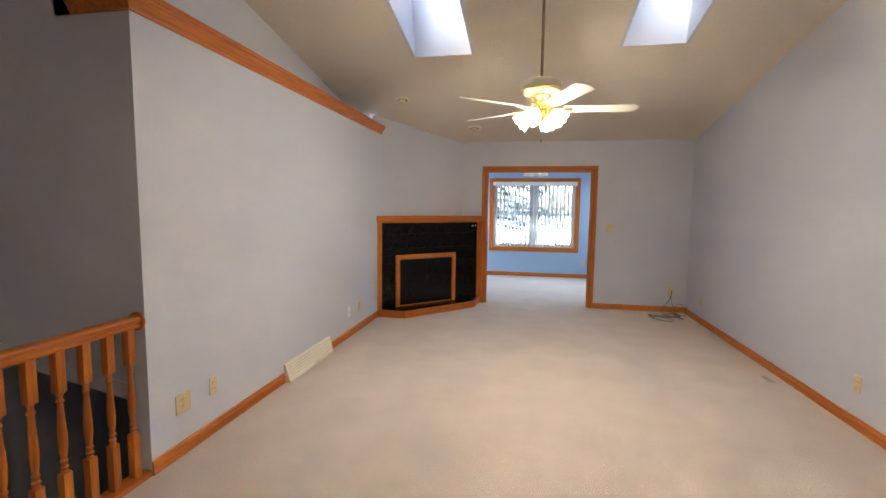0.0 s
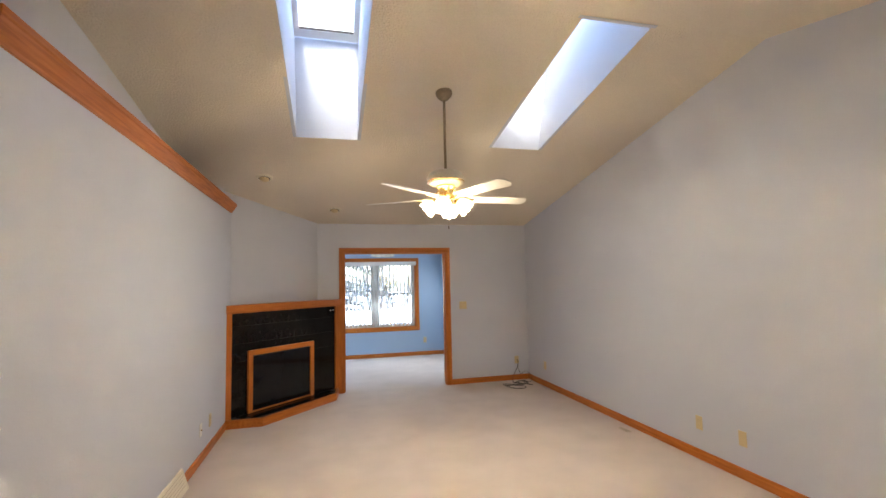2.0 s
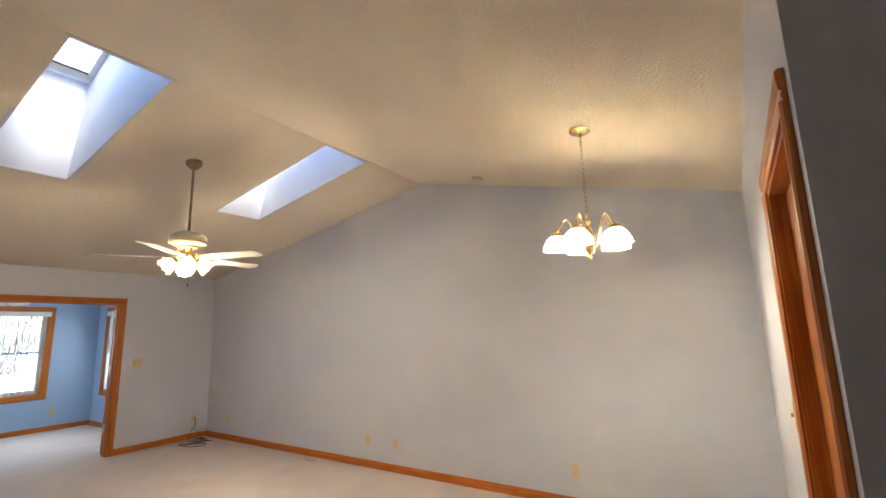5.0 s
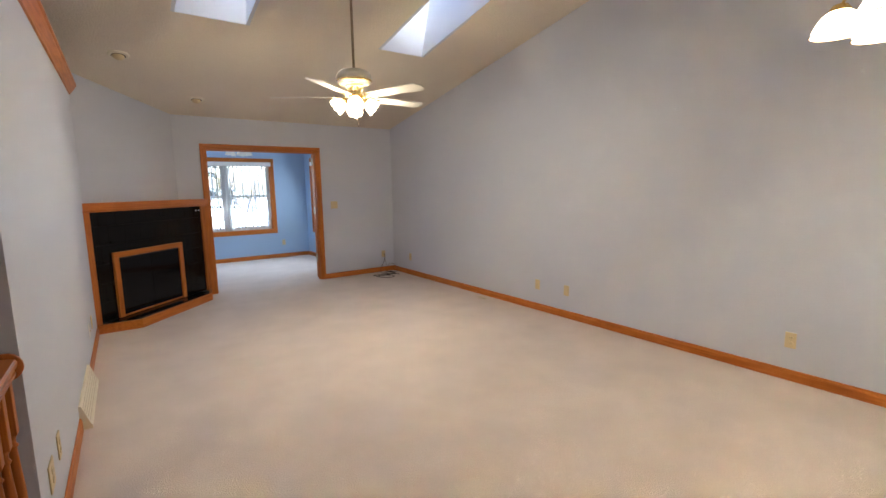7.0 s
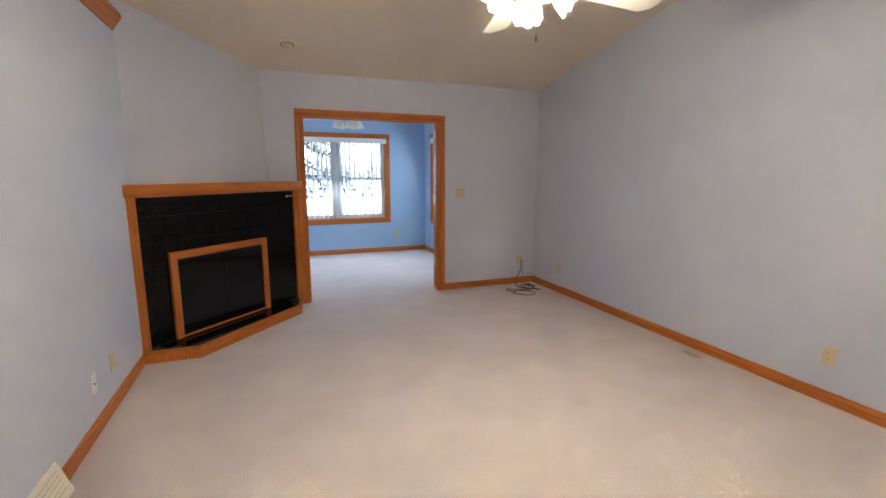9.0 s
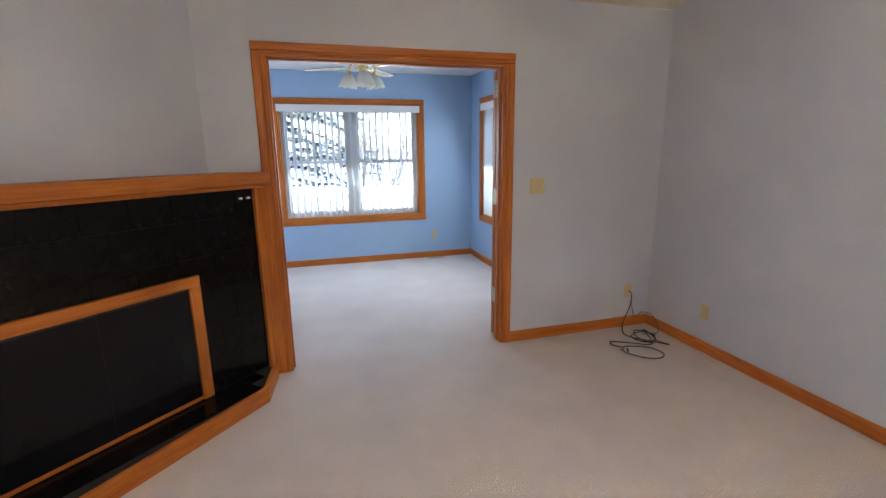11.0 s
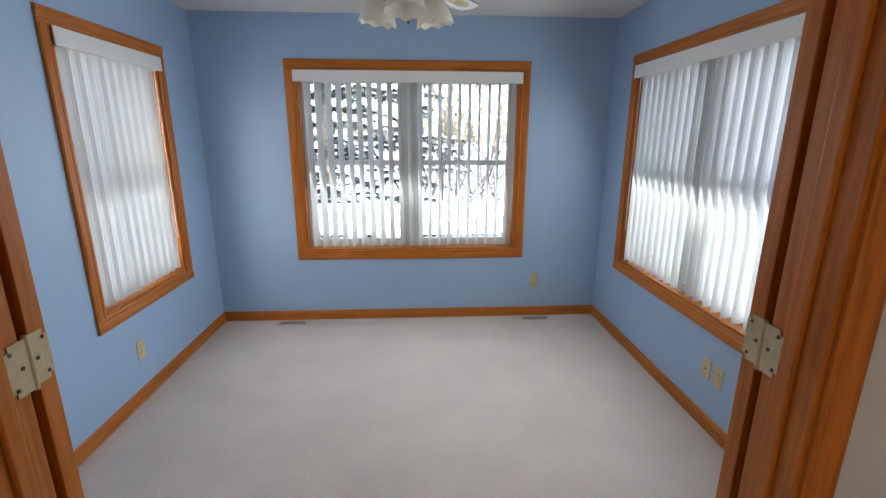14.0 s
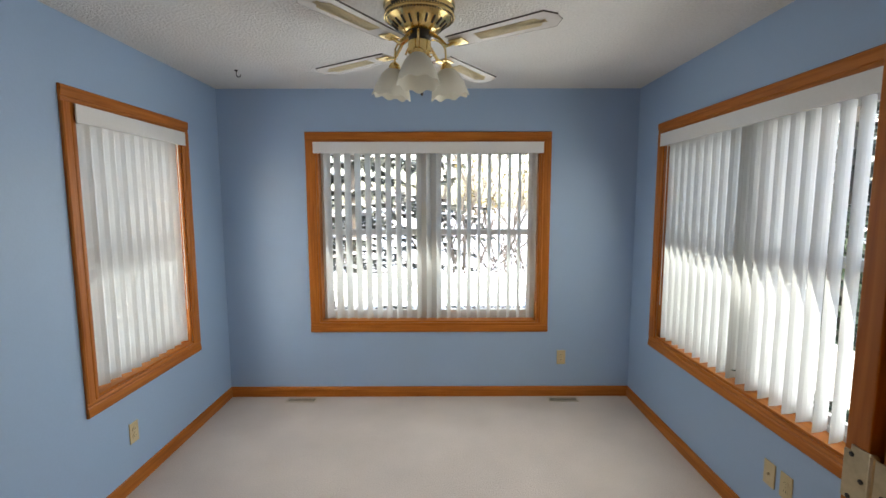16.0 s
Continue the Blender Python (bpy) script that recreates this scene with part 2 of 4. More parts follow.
bm = bmesh.new()
box(bm, XW - 0.11, XW, WEND, YN, -2.4, LEDGE_Z)
structure("wall_west_low", bm, GREY, "lavender-grey painted wall that ends at a plant ledge", "wall")
bm = bmesh.new()
prof = [(WEND, LEDGE_Z), (YN, LEDGE_Z), (YN, ceil_z(YN) + 0.1), (RY, RZ + 0.1), (WEND, ceil_z(WEND) + 0.1)]
prism(bm, prof, Matrix(((0, 0, 1, UPW - 0.12), (1, 0, 0, 0), (0, 1, 0, 0), (0, 0, 0, 1))), 0.12)
structure("wall_west_upper", bm, GREY, "lavender-grey painted wall above the plant ledge", "wall")
# end wall over the stairs, with a raking lower edge
RAKE = 0.18
XI = XW - 0.11


def rake_z(x):
    return 0.42 + RAKE * (XI - x)


XZ = Matrix(((1, 0, 0, 0), (0, 0, 1, WEND), (0, 1, 0, 0), (0, 0, 0, 1)))
bm = bmesh.new()
prism(bm, [(XI, rake_z(XI)), (XI, LEDGE_Z), (UPW, LEDGE_Z), (UPW, rake_z(UPW))], XZ, 0.12)
prism(bm, [(UPW, rake_z(UPW)), (UPW, ceil_z(WEND) + 0.08), (-2.3, ceil_z(WEND) + 0.08), (-2.3, rake_z(-2.3))], XZ, 0.12)
structure("wall_stairwell_north", bm, GREY, "shaded lavender-grey wall above the stairs", "wall")
bm = bmesh.new()
prism(bm, [(XI, rake_z(XI)), (XI, rake_z(XI) + 0.1), (-2.3, rake_z(-2.3) + 0.1), (-2.3, rake_z(-2.3))], XZ @ Matrix.Translation((0, 0, 0.12)), 3.6)
structure("ceiling_stairs", bm, GREY, "dark raking soffit over the stairs", "ceiling")
bm = bmesh.new()
box(bm, -2.42, -2.3, -1.42, WEND + 0.12, -2.4, ceil_z(WEND) + 0.1)
box(bm, -2.42, -2.3, WEND + 0.12, 6.05, -2.4, 1.2)
structure("wall_hall_west", bm, GREY, "lavender-grey wall beyond the stairwell", "wall")
bm = bmesh.new()
box(bm, -2.3, XI, 5.93, 6.05, -2.4, 1.2)
structure("wall_stair_foot", bm, GREY, "dark wall at the foot of the stairs", "wall")

# north wall: grey towards the great room, blue towards the sunroom
bm = bmesh.new()
top = 2.56
box(bm, UPW, DX0, YN, SS, -0.25, top)
box(bm, DX1, XE, YN, SS, -0.25, top)
box(bm, DX0, DX1, YN, SS, DZ, top)
for f in bm.faces:
    f.normal_update()
    f.material_index = 1 if f.normal.y > 0.5 else 0
structure("wall_north", bm, [GREY, BLUE], "partition wall, grey on one side and blue on the other", "wall")

# south wall with a doorway
SDX0, SDX1, SDZ = 0.42, 1.16, 2.0
bm = bmesh.new()
top = ceil_z(YS) + 0.05
box(bm, SDX1, XE, YS - 0.12, YS, -0.25, top)
box(bm, SDX0, SDX1, YS - 0.12, YS, SDZ, top)
box(bm, SDX0 - 0.12, SDX0, -1.42, YS, -0.25, top)
structure("wall_south", bm, GREY, "lavender-grey painted wall with a doorway", "wall")
bm = bmesh.new()
box(bm, -2.3, SDX0 - 0.12, -1.42, -1.3, -0.25, ceil_z(-1.3) + 0.05)
structure("wall_hall_south", bm, GREY, "lavender-grey wall at the back of the hall", "wall")

# diagonal wall over the fireplace
DA, DB = Vector((XW, 6.17)), Vector((0.15, YN))
bm = bmesh.new()
d = (DB - DA).normalized()
nrm = Vector((d.y, -d.x))
m = Matrix.Translation((DA.x, DA.y, 0)) @ Matrix.Rotation(math.atan2(d.y, d.x), 4, "Z")
prism(bm, [(-0.1, 0.0), ((DB - DA).length + 0.1, 0.0), ((DB - DA).length + 0.1, 0.08), (-0.1, 0.08)], m, ceil_z(DA.y) + 0.05)
structure("wall_diagonal", bm, GREY, "lavender-grey diagonal wall above the corner fireplace", "wall")

# vaulted ceiling with two light shafts
SKX = [(0.035, 0.595), (1.945, 2.475)]
SY0, SY1 = 2.99, 4.74
GY0, GY1, GZ1 = 3.05, 4.47, 3.74
GK = 0.40


def slab(bm, x0, x1, y0, y1, thick=0.1):
    a = [bm.verts.new((x, y, ceil_z(y + e))) for x, y, e in ((x0, y0, 1e-4), (x1, y0, 1e-4), (x1, y1, -1e-4), (x0, y1, -1e-4))]
    b = [bm.verts.new(v.co + Vector((0, 0, thick))) for v in a]
    bm.faces.new(a)
    bm.faces.new(b[::-1])
    for i in range(4):
        j = (i + 1) % 4
        bm.faces.new((a[i], b[i], b[j], a[j]))


bm = bmesh.new()
x0, x1 = -2.42, XE + 0.12
slab(bm, x0, x1, -1.42, RY)
slab(bm, x0, x1, RY, SY0)
slab(bm, x0, x1, SY1, YN)
for a, b in ((x0, SKX[0][0]), (SKX[0][1], SKX[1][0]), (SKX[1][1], x1)):
    slab(bm, a, b, SY0, SY1)
structure("ceiling", bm, WARM_STIPPLE, "vaulted stippled ceiling with two light shafts, lamp warmth put into its cream colour", "ceiling")

for k, (a, b) in enumerate(SKX):
    root = fixture("skylight_%d" % (k + 1), "deep white skylight shaft with a roof window", "skylight")
    zt0 = GZ1 + GK * (GY1 - GY0)
    side = [(SY0 + 0.003, ceil_z(SY0)), (SY1 - 0.003, ceil_z(SY1)), (GY1, GZ1), (GY0, zt0)]
    for nm, xx in (("shaft_side", a - 0.027), ("shaft_side", b - 0.003)):
        bm = bmesh.new()
        prism(bm, [(y, z) for y, z in side], Matrix(((0, 0, 1, xx), (1, 0, 0, 0), (0, 1, 0, 0), (0, 0, 0, 1))), 0.03)
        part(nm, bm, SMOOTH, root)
    for nm, p, q, o in (("shaft_end", side[0], side[3], -0.03), ("shaft_end", side[1], side[2], 0.03)):
        bm = bmesh.new()
        prism(bm, [p, (p[0] + o, p[1]), (q[0] + o, q[1]), q], Matrix(((0, 0, 1, a - 0.03), (1, 0, 0, 0), (0, 1, 0, 0), (0, 0, 0, 1))), b - a + 0.06)
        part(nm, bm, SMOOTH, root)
    ang = math.atan(GK)
    m = Matrix.Translation(((a + b) / 2, GY1, GZ1)) @ Matrix.Rotation(-ang, 4, "X")
    L = (GY1 - GY0) / math.cos(ang)
    w = (b - a) / 2
    for nm, dims in (("sash_rail", (-w, w, -0.09, 0.0, 0, 0.05)), ("sash_rail", (-w, w, -L, -L + 0.09, 0, 0.05)),
                     ("sash_stile", (-w, -w + 0.05, -L + 0.09, -0.09, 0, 0.05)), ("sash_stile", (w - 0.05, w, -L + 0.09, -0.09, 0, 0.05))):
        bm = bmesh.new()
        box(bm, *dims, 0.004)
        bm.transform(m)
        part(nm, bm, VINYL, root)
    bm = bmesh.new()
    box(bm, -w + 0.05, w - 0.05, -0.115, -0.1, -0.012, 0.0)
    bm.transform(m)
    part("screen_bar", bm, DARK, root, "dark insect-screen bar")
    bm = bmesh.new()
    box(bm, -w + 0.045, w - 0.045, -L + 0.085, -0.085, 0.02, 0.026)
    bm.transform(m)
    pane = part("pane", bm, PANE, root)
    pane.visible_shadow = False

# sunroom shell
WT = 0.14
WINDOWS = {"north": (0.385, 2.135), "west": (8.84, 9.70), "east": (8.05, 9.785)}
WZ0, WZ1 = 0.615, 2.042


def holed(bm, lo, hi, a, b, put):
    """A wall along u with one window opening; put(u0, u1, z0, z1) adds a block."""
    put(bm, lo, a, -0.25, SUN_CEIL + 0.1)
    put(bm, b, hi, -0.25, SUN_CEIL + 0.1)
    put(bm, a, b, -0.25, WZ0)
    put(bm, a, b, WZ1, SUN_CEIL + 0.1)


bm = bmesh.new()
holed(bm, SW, SE, *WINDOWS["north"], lambda m_, u0, u1, z0, z1: box(m_, u0, u1, SN, SN + WT, z0, z1))
structure("wall_sunroom_north", bm, BLUE, "sky-blue painted wall with a wide window", "wall")
bm = bmesh.new()
holed(bm, SS, SN + WT, *WINDOWS["west"], lambda m_, u0, u1, z0, z1: box(m_, SW - WT, SW, u0, u1, z0, z1))
structure("wall_sunroom_west", bm, BLUE, "sky-blue painted wall with a narrow window", "wall")
bm = bmesh.new()
holed(bm, SS, SN + WT, *WINDOWS["east"], lambda m_, u0, u1, z0, z1: box(m_, SE, SE + WT, u0, u1, z0, z1))
structure("wall_sunroom_east", bm, BLUE, "sky-blue painted wall with a wide window", "wall")
bm = bmesh.new()
box(bm, SW, SE, SS, SN, SUN_CEIL, SUN_CEIL + 0.1)
structure("ceiling_sunroom", bm, STIPPLE, "flat off-white stippled ceiling", "ceiling")

# ---- outdoors ----
bm = bmesh.new()
HX, HY = (-2.44, XW - 0.03), (1.02, 6.06)        # the stairwell goes below the snow
xs = sorted([-120 + 4 * i for i in range(61)] + list(HX))
ys = sorted([-110 + 4 * i for i in range(61)] + list(HY))
grid = {}
for i, x in enumerate(xs):
    for j, y in enumerate(ys):
        far = max(0.0, min(1.0, (math.hypot(x - 1.3, y - 6) - 9) / 20))
        grid[i, j] = bm.verts.new((x, y, -0.75 + far * 0.8 * noise.noise((x * 0.05, y * 0.05, 1.3)) + 0.05 * noise.noise((x * 0.7, y * 0.7, 0))))
for i in range(len(xs) - 1):
    for j in range(len(ys) - 1):
        if not (HX[0] <= xs[i] < HX[1] and HY[0] <= ys[j] < HY[1]):
            bm.faces.new((grid[i, j], grid[i + 1, j], grid[i + 1, j + 1], grid[i, j + 1]))
structure("ground", bm, SNOW, "snow-covered lawn", "snow")

# ---- trim ----


def baseboard(p, q, n, mat):
    """A base moulding along the floor from p to q; n points into the room."""
    p, q, n = Vector(p), Vector(q), Vector(n)
    length = (q - p).length
    d = (q - p) / length
    m = Matrix(((n.x, 0, d.x, p.x), (n.y, 0, d.y, p.y), (0, 1, 0, 0), (0, 0, 0, 1)))
    bm = bmesh.new()
    prism(bm, [(0.001, 0.0), (0.014, 0.0), (0.014, 0.055), (0.011, 0.066), (0.009, 0.076), (0.004, 0.082), (0.001, 0.082)], m, length)
    structure("baseboard", bm, mat, "stained oak baseboard along the carpet", "baseboard")


baseboard((XW, WEND), (XW, 3.655), (1, 0), OAK_Y)
baseboard((XW, 4.495), (XW, 5.96), (1, 0), OAK_Y)
baseboard((DX1 + 0.062, YN), (XE, YN), (0, -1), OAK_X)
baseboard((XE, YS), (XE, YN - 0.014), (-1, 0), OAK_Y)
baseboard((SDX1 + 0.07, YS), (XE - 0.014, YS), (0, 1), OAK_X)
baseboard((SW, SS), (SW, SN - 0.014), (1, 0), OAK_Y)
baseboard((SE, SS), (SE, SN - 0.014), (-1, 0), OAK_Y)
baseboard((SW, SN), (SE, SN), (0, -1), OAK_X)

# moulded cap on the plant ledge
CAP = [(0.0, 0.0), (0.013, 0.0), (0.018, 0.014), (0.034, 0.034), (0.052, 0.06), (0.057, 0.072), (0.065, 0.077), (0.065, 0.105), (0.0, 0.105)]
bm = bmesh.new()
rings = [[bm.verts.new((x(u), y(u), LEDGE_Z + v)) for u, v in CAP] for x, y in (
    (lambda u: UPW, lambda u: WEND - u - 0.001), (lambda u: XW + u + 0.001, lambda u: WEND - u - 0.001), (lambda u: XW + u + 0.001, lambda u: 6.13))]
for p, q in zip(rings, rings[1:]):
    for k in range(len(CAP)):
        n = (k + 1) % len(CAP)
        bm.faces.new((p[k], p[n], q[n], q[k]))
bm.faces.new(rings[0])
bm.faces.new(rings[-1][::-1])
structure("trim_ledge", bm, OAK_Y, "oak crown moulding round the plant ledge", "moulding")
bm = bmesh.new()
box(bm, UPW, XW, WEND, 6.11, LEDGE_Z, LEDGE_Z + 0.1)
structure("trim_ledge_top", bm, GREY, "painted top of the plant ledge", "ledge")

# casing sections: a colonial profile swept along straight lengths
CASE = [(0.0, 0.0), (0.0, 0.009), (0.008, 0.012), (0.016, 0.012), (0.02, 0.009), (0.026, 0.014), (0.05, 0.017), (0.064, 0.017), (0.07, 0.012), (0.07, 0.0)]


def casing(name, root, at, along, out, face, length, mat, scale=1.0):
    """at: the opening's corner; along: the way it runs; out: away from the opening; face: into the room."""
    a, o, f = Vector(along), Vector(out), Vector(face)
    m = Matrix(((o.x, f.x, a.x, at[0]), (o.y, f.y, a.y, at[1]), (o.z, f.z, a.z, at[2]), (0, 0, 0, 1)))
    bm = bmesh.new()
    prism(bm, [(u * scale, v + 0.001) for u, v in CASE], m, length)
    return part(name, bm, mat, root)


def hinge(parent, x, y, z, side):
    """A butt hinge with rounded leaves: one on the door's edge, one on the jamb."""
    bm = bmesh.new()
    box(bm, x - side * 0.002 - 0.0015, x - side * 0.002 + 0.0015, y + 0.006, y + 0.056, z - 0.055, z + 0.055)
    bmesh.ops.bevel(bm, geom=[e for e in bm.edges if abs(e.verts[0].co.x - e.verts[1].co.x) > 0.002 and e.verts[0].co.y > y + 0.05], offset=0.012, segments=4, affect="EDGES")
    h = part("hinge", bm, OLD_BRASS, parent, "tarnished brass butt hinge")
    xj = x - side * 0.009
    bm = bmesh.new()
    box(bm, xj - 0.0015, xj + 0.0015, y - 0.056, y - 0.006, z - 0.055, z + 0.055)
    bmesh.ops.bevel(bm, geom=[e for e in bm.edges if abs(e.verts[0].co.x - e.verts[1].co.x) > 0.002 and e.verts[0].co.y < y - 0.05], offset=0.012, segments=4, affect="EDGES")
    part("hinge_leaf", bm, OLD_BRASS, h)
    bm = bmesh.new()
    lathe(bm, [(0.004, -0.06), (0.0065, -0.057), (0.0065, 0.057), (0.004, 0.06)], Matrix.Translation((x - side * 0.007, y, z)), 10)
    part("hinge_barrel", bm, OLD_BRASS, h, "", True)
    for dy, dz in ((0.042, -0.038), (0.022, 0.0), (0.042, 0.038), (-0.042, -0.038), (-0.022, 0.0), (-0.042, 0.038)):
        bm = bmesh.new()
        lathe(bm, [(0.0045, 0.0), (0.0045, 0.0012), (0.0015, 0.0016)], Matrix.Translation(((x - side * 0.0035 if dy > 0 else xj - side * 0.0015), y + dy, z + dz)) @ Matrix.Rotation(-side * math.pi / 2, 4, "Y"), 8)
        part("screw", bm, DARK, h)


# double doorway to the sunroom
door = fixture("door_1", "wide oak double-door frame to the sunroom, standing open", "doorway")
for face, yy in (((0, -1, 0), YN), ((0, 1, 0), SS)):
    casing("casing", door, (DX0 + 0.005, yy, 0), (0, 0, 1), (-1, 0, 0), face, DZ - 0.005, OAK_Z, 0.95)
    casing("casing", door, (DX1 - 0.005, yy, 0), (0, 0, 1), (1, 0, 0), face, DZ - 0.005, OAK_Z, 0.95)
    casing("casing", door, (DX0 - 0.0615, yy, DZ - 0.005), (1, 0, 0), (0, 0, 1), face, DX1 - DX0 + 0.123, OAK_X, 0.95)
boxed("jamb", (DX0, DX0 + 0.018, YN, SS, 0, DZ), OAK_Z, door)
boxed("jamb", (DX1 - 0.018, DX1, YN, SS, 0, DZ), OAK_Z, door)
boxed("head_jamb", (DX0 + 0.018, DX1 - 0.018, YN, SS, DZ - 0.018, DZ), OAK_X, door)
boxed("door_stop", (DX0 + 0.018, DX0 + 0.03, YN + 0.045, YN + 0.08, 0, DZ - 0.018), OAK_Z, door, "", 0.003)
boxed("door_stop", (DX1 - 0.03, DX1 - 0.018, YN + 0.045, YN + 0.08, 0, DZ - 0.018), OAK_Z, door, "", 0.003)
boxed("door_stop", (DX0 + 0.03, DX1 - 0.03, YN + 0.045, YN + 0.08, DZ - 0.03, DZ - 0.018), OAK_X, door, "", 0.003)

# the two leaves, folded back against the sunroom's wall
for k, (edge, side) in enumerate(((DX1 - 0.011, 1), (DX0 + 0.011, -1))):
    leaf = fixture("door_%d" % (k + 2), "oak door leaf folded back against the blue wall", "door")
    w, y0, y1, z1 = 0.745, SS + 0.032, SS + 0.075, DZ - 0.022
    x = lambda u: edge + side * u
    span = lambda a, b: (min(x(a), x(b)), max(x(a), x(b)))
    boxed("stile", (*span(0, 0.11), y0, y1, 0.012, z1), OAK_Z, leaf, "", 0.002)
    boxed("stile", (*span(w - 0.11, w), y0, y1, 0.012, z1), OAK_Z, leaf, "", 0.002)
    for a, b in ((0.012, 0.24), (0.92, 1.05), (z1 - 0.12, z1)):
        boxed("rail", (*span(0.11, w - 0.11), y0, y1, a, b), OAK_X, leaf)
    for a, b in ((0.24, 0.92), (1.05, z1 - 0.12)):
        boxed("panel", (*span(0.11, w - 0.11), y0 + 0.01, y1 - 0.01, a, b), OAK_Z, leaf, "", 0.004)
    for z in (0.35, 1.12, 1.89):
        hinge(leaf, edge, SS + 0.016, z, side)

# closed oak door in the south wall
door = fixture("door_4", "closed dark-stained oak door in an oak frame", "door")
casing("casing", door, (SDX1, YS, 0), (0, 0, 1), (1, 0, 0), (0, 1, 0), SDZ, OAK_Z)
casing("casing", door, (SDX0, YS, 0), (0, 0, 1), (-1, 0, 0), (0, 1, 0), SDZ, OAK_Z)
casing("casing", door, (SDX0 - 0.07, YS, SDZ), (1, 0, 0), (0, 0, 1), (0, 1, 0), SDX1 - SDX0 + 0.14, OAK_X)
boxed("jamb", (SDX1 - 0.016, SDX1, YS - 0.118, YS + 0.002, 0, SDZ), OAK_Z, door)
boxed("jamb", (SDX0, SDX0 + 0.016, YS - 0.118, YS + 0.002, 0, SDZ), OAK_Z, door)
boxed("head_jamb", (SDX0 + 0.016, SDX1 - 0.016, YS - 0.118, YS + 0.002, SDZ - 0.016, SDZ), OAK_X, door)
boxed("slab", (SDX0 + 0.019, SDX1 - 0.019, YS - 0.08, YS - 0.045, 0.012, SDZ - 0.019), OAK_Z, door, "dark-stained oak slab", 0.003)


# ---- windows and blinds ----
def window(k, u0, u1, m, units, axis, label):
    """A window in local space: u along the wall, v out of the room, z up; m places it."""
    root = fixture("window_%d" % k, label, "window")
    along = OAK_X if axis == 0 else OAK_Y

    def add(name, dims, mat, parent=root, bevel=0.0):
        bm = bmesh.new()
        box(bm, *dims, bevel)
        bm.transform(m)
        return part(name, bm, mat, parent)

    for name, a, al, out, length, mat in (("casing", (u0, 0, WZ0), (0, 0, 1), (-1, 0, 0), WZ1 - WZ0, OAK_Z), ("casing", (u1, 0, WZ0), (0, 0, 1), (1, 0, 0), WZ1 - WZ0, OAK_Z),
                                          ("casing", (u0 - 0.075, 0, WZ1), (1, 0, 0), (0, 0, 1), u1 - u0 + 0.15, along), ("casing", (u0 - 0.075, 0, WZ0), (1, 0, 0), (0, 0, -1), u1 - u0 + 0.15, along)):
        r3 = m.to_3x3()
        casing(name, root, m @ Vector(a), r3 @ Vector(al), r3 @ Vector(out), r3 @ Vector((0, -1, 0)), length, mat, 0.075 / 0.07)
    t = 0.016
    add("jamb", (u0, u0 + t, 0.0, 0.085, WZ0 + t, WZ1 - t), OAK_Z)
    add("jamb", (u1 - t, u1, 0.0, 0.085, WZ0 + t, WZ1 - t), OAK_Z)
    add("jamb", (u0, u1, 0.0, 0.085, WZ1 - t, WZ1), along)
    add("window_sill", (u0, u1, -0.002, 0.085, WZ0, WZ0 + t), along, root, 0.002)
    width = (u1 - u0) / units
    for i in range(units):
        a, b = u0 + i * width, u0 + (i + 1) * width
        f = add("window_frame", (a, a + 0.035, 0.085, 0.138, WZ0, WZ1), VINYL)
        add("frame_stile", (b - 0.035, b, 0.085, 0.138, WZ0, WZ1), VINYL, f)
        add("frame_head", (a + 0.035, b - 0.035, 0.085, 0.138, WZ1 - 0.04, WZ1), VINYL, f)
        add("frame_sill", (a + 0.035, b - 0.035, 0.085, 0.138, WZ0, WZ0 + 0.04), VINYL, f)
        mid = (WZ0 + WZ1) / 2 + 0.01
        for nm, z0, z1, v in (("upper_sash", mid - 0.022, WZ1 - 0.04, 0.114), ("lower_sash", WZ0 + 0.04, mid + 0.022, 0.09)):
            s = add(nm, (a + 0.035, a + 0.072, v, v + 0.022, z0, z1), VINYL)
            add("sash_stile", (b - 0.072, b - 0.035, v, v + 0.022, z0, z1), VINYL, s)
            add("sash_rail", (a + 0.072, b - 0.072, v, v + 0.022, z0, z0 + 0.044), VINYL, s)
            add("sash_rail", (a + 0.072, b - 0.072, v, v + 0.022, z1 - 0.044, z1), VINYL, s)
            g = add("pane", (a + 0.07, b - 0.07, v + 0.009, v + 0.013, z0 + 0.042, z1 - 0.042), PANE, s)
            g.visible_shadow = False


VANE_W, VANE_STEP = 0.089, 0.0795


def vane_mesh():
    bm = bmesh.new()
    z0, z1 = WZ0 + 0.03, WZ1 - 0.07
    n = 4
    front, back = [], []
    for i in range(n + 1):
        s = -VANE_W / 2 + VANE_W * i / n
        c = 0.006 * (1 - (2 * i / n - 1) ** 2)
        front.append((s, c))
        back.append((s, c + 0.0008))
    prism(bm, front + back[::-1], Matrix.Translation((0, 0, z0)), z1 - z0)
    return mesh_of("vane", bm, VANE)


VANE_MESH = vane_mesh()


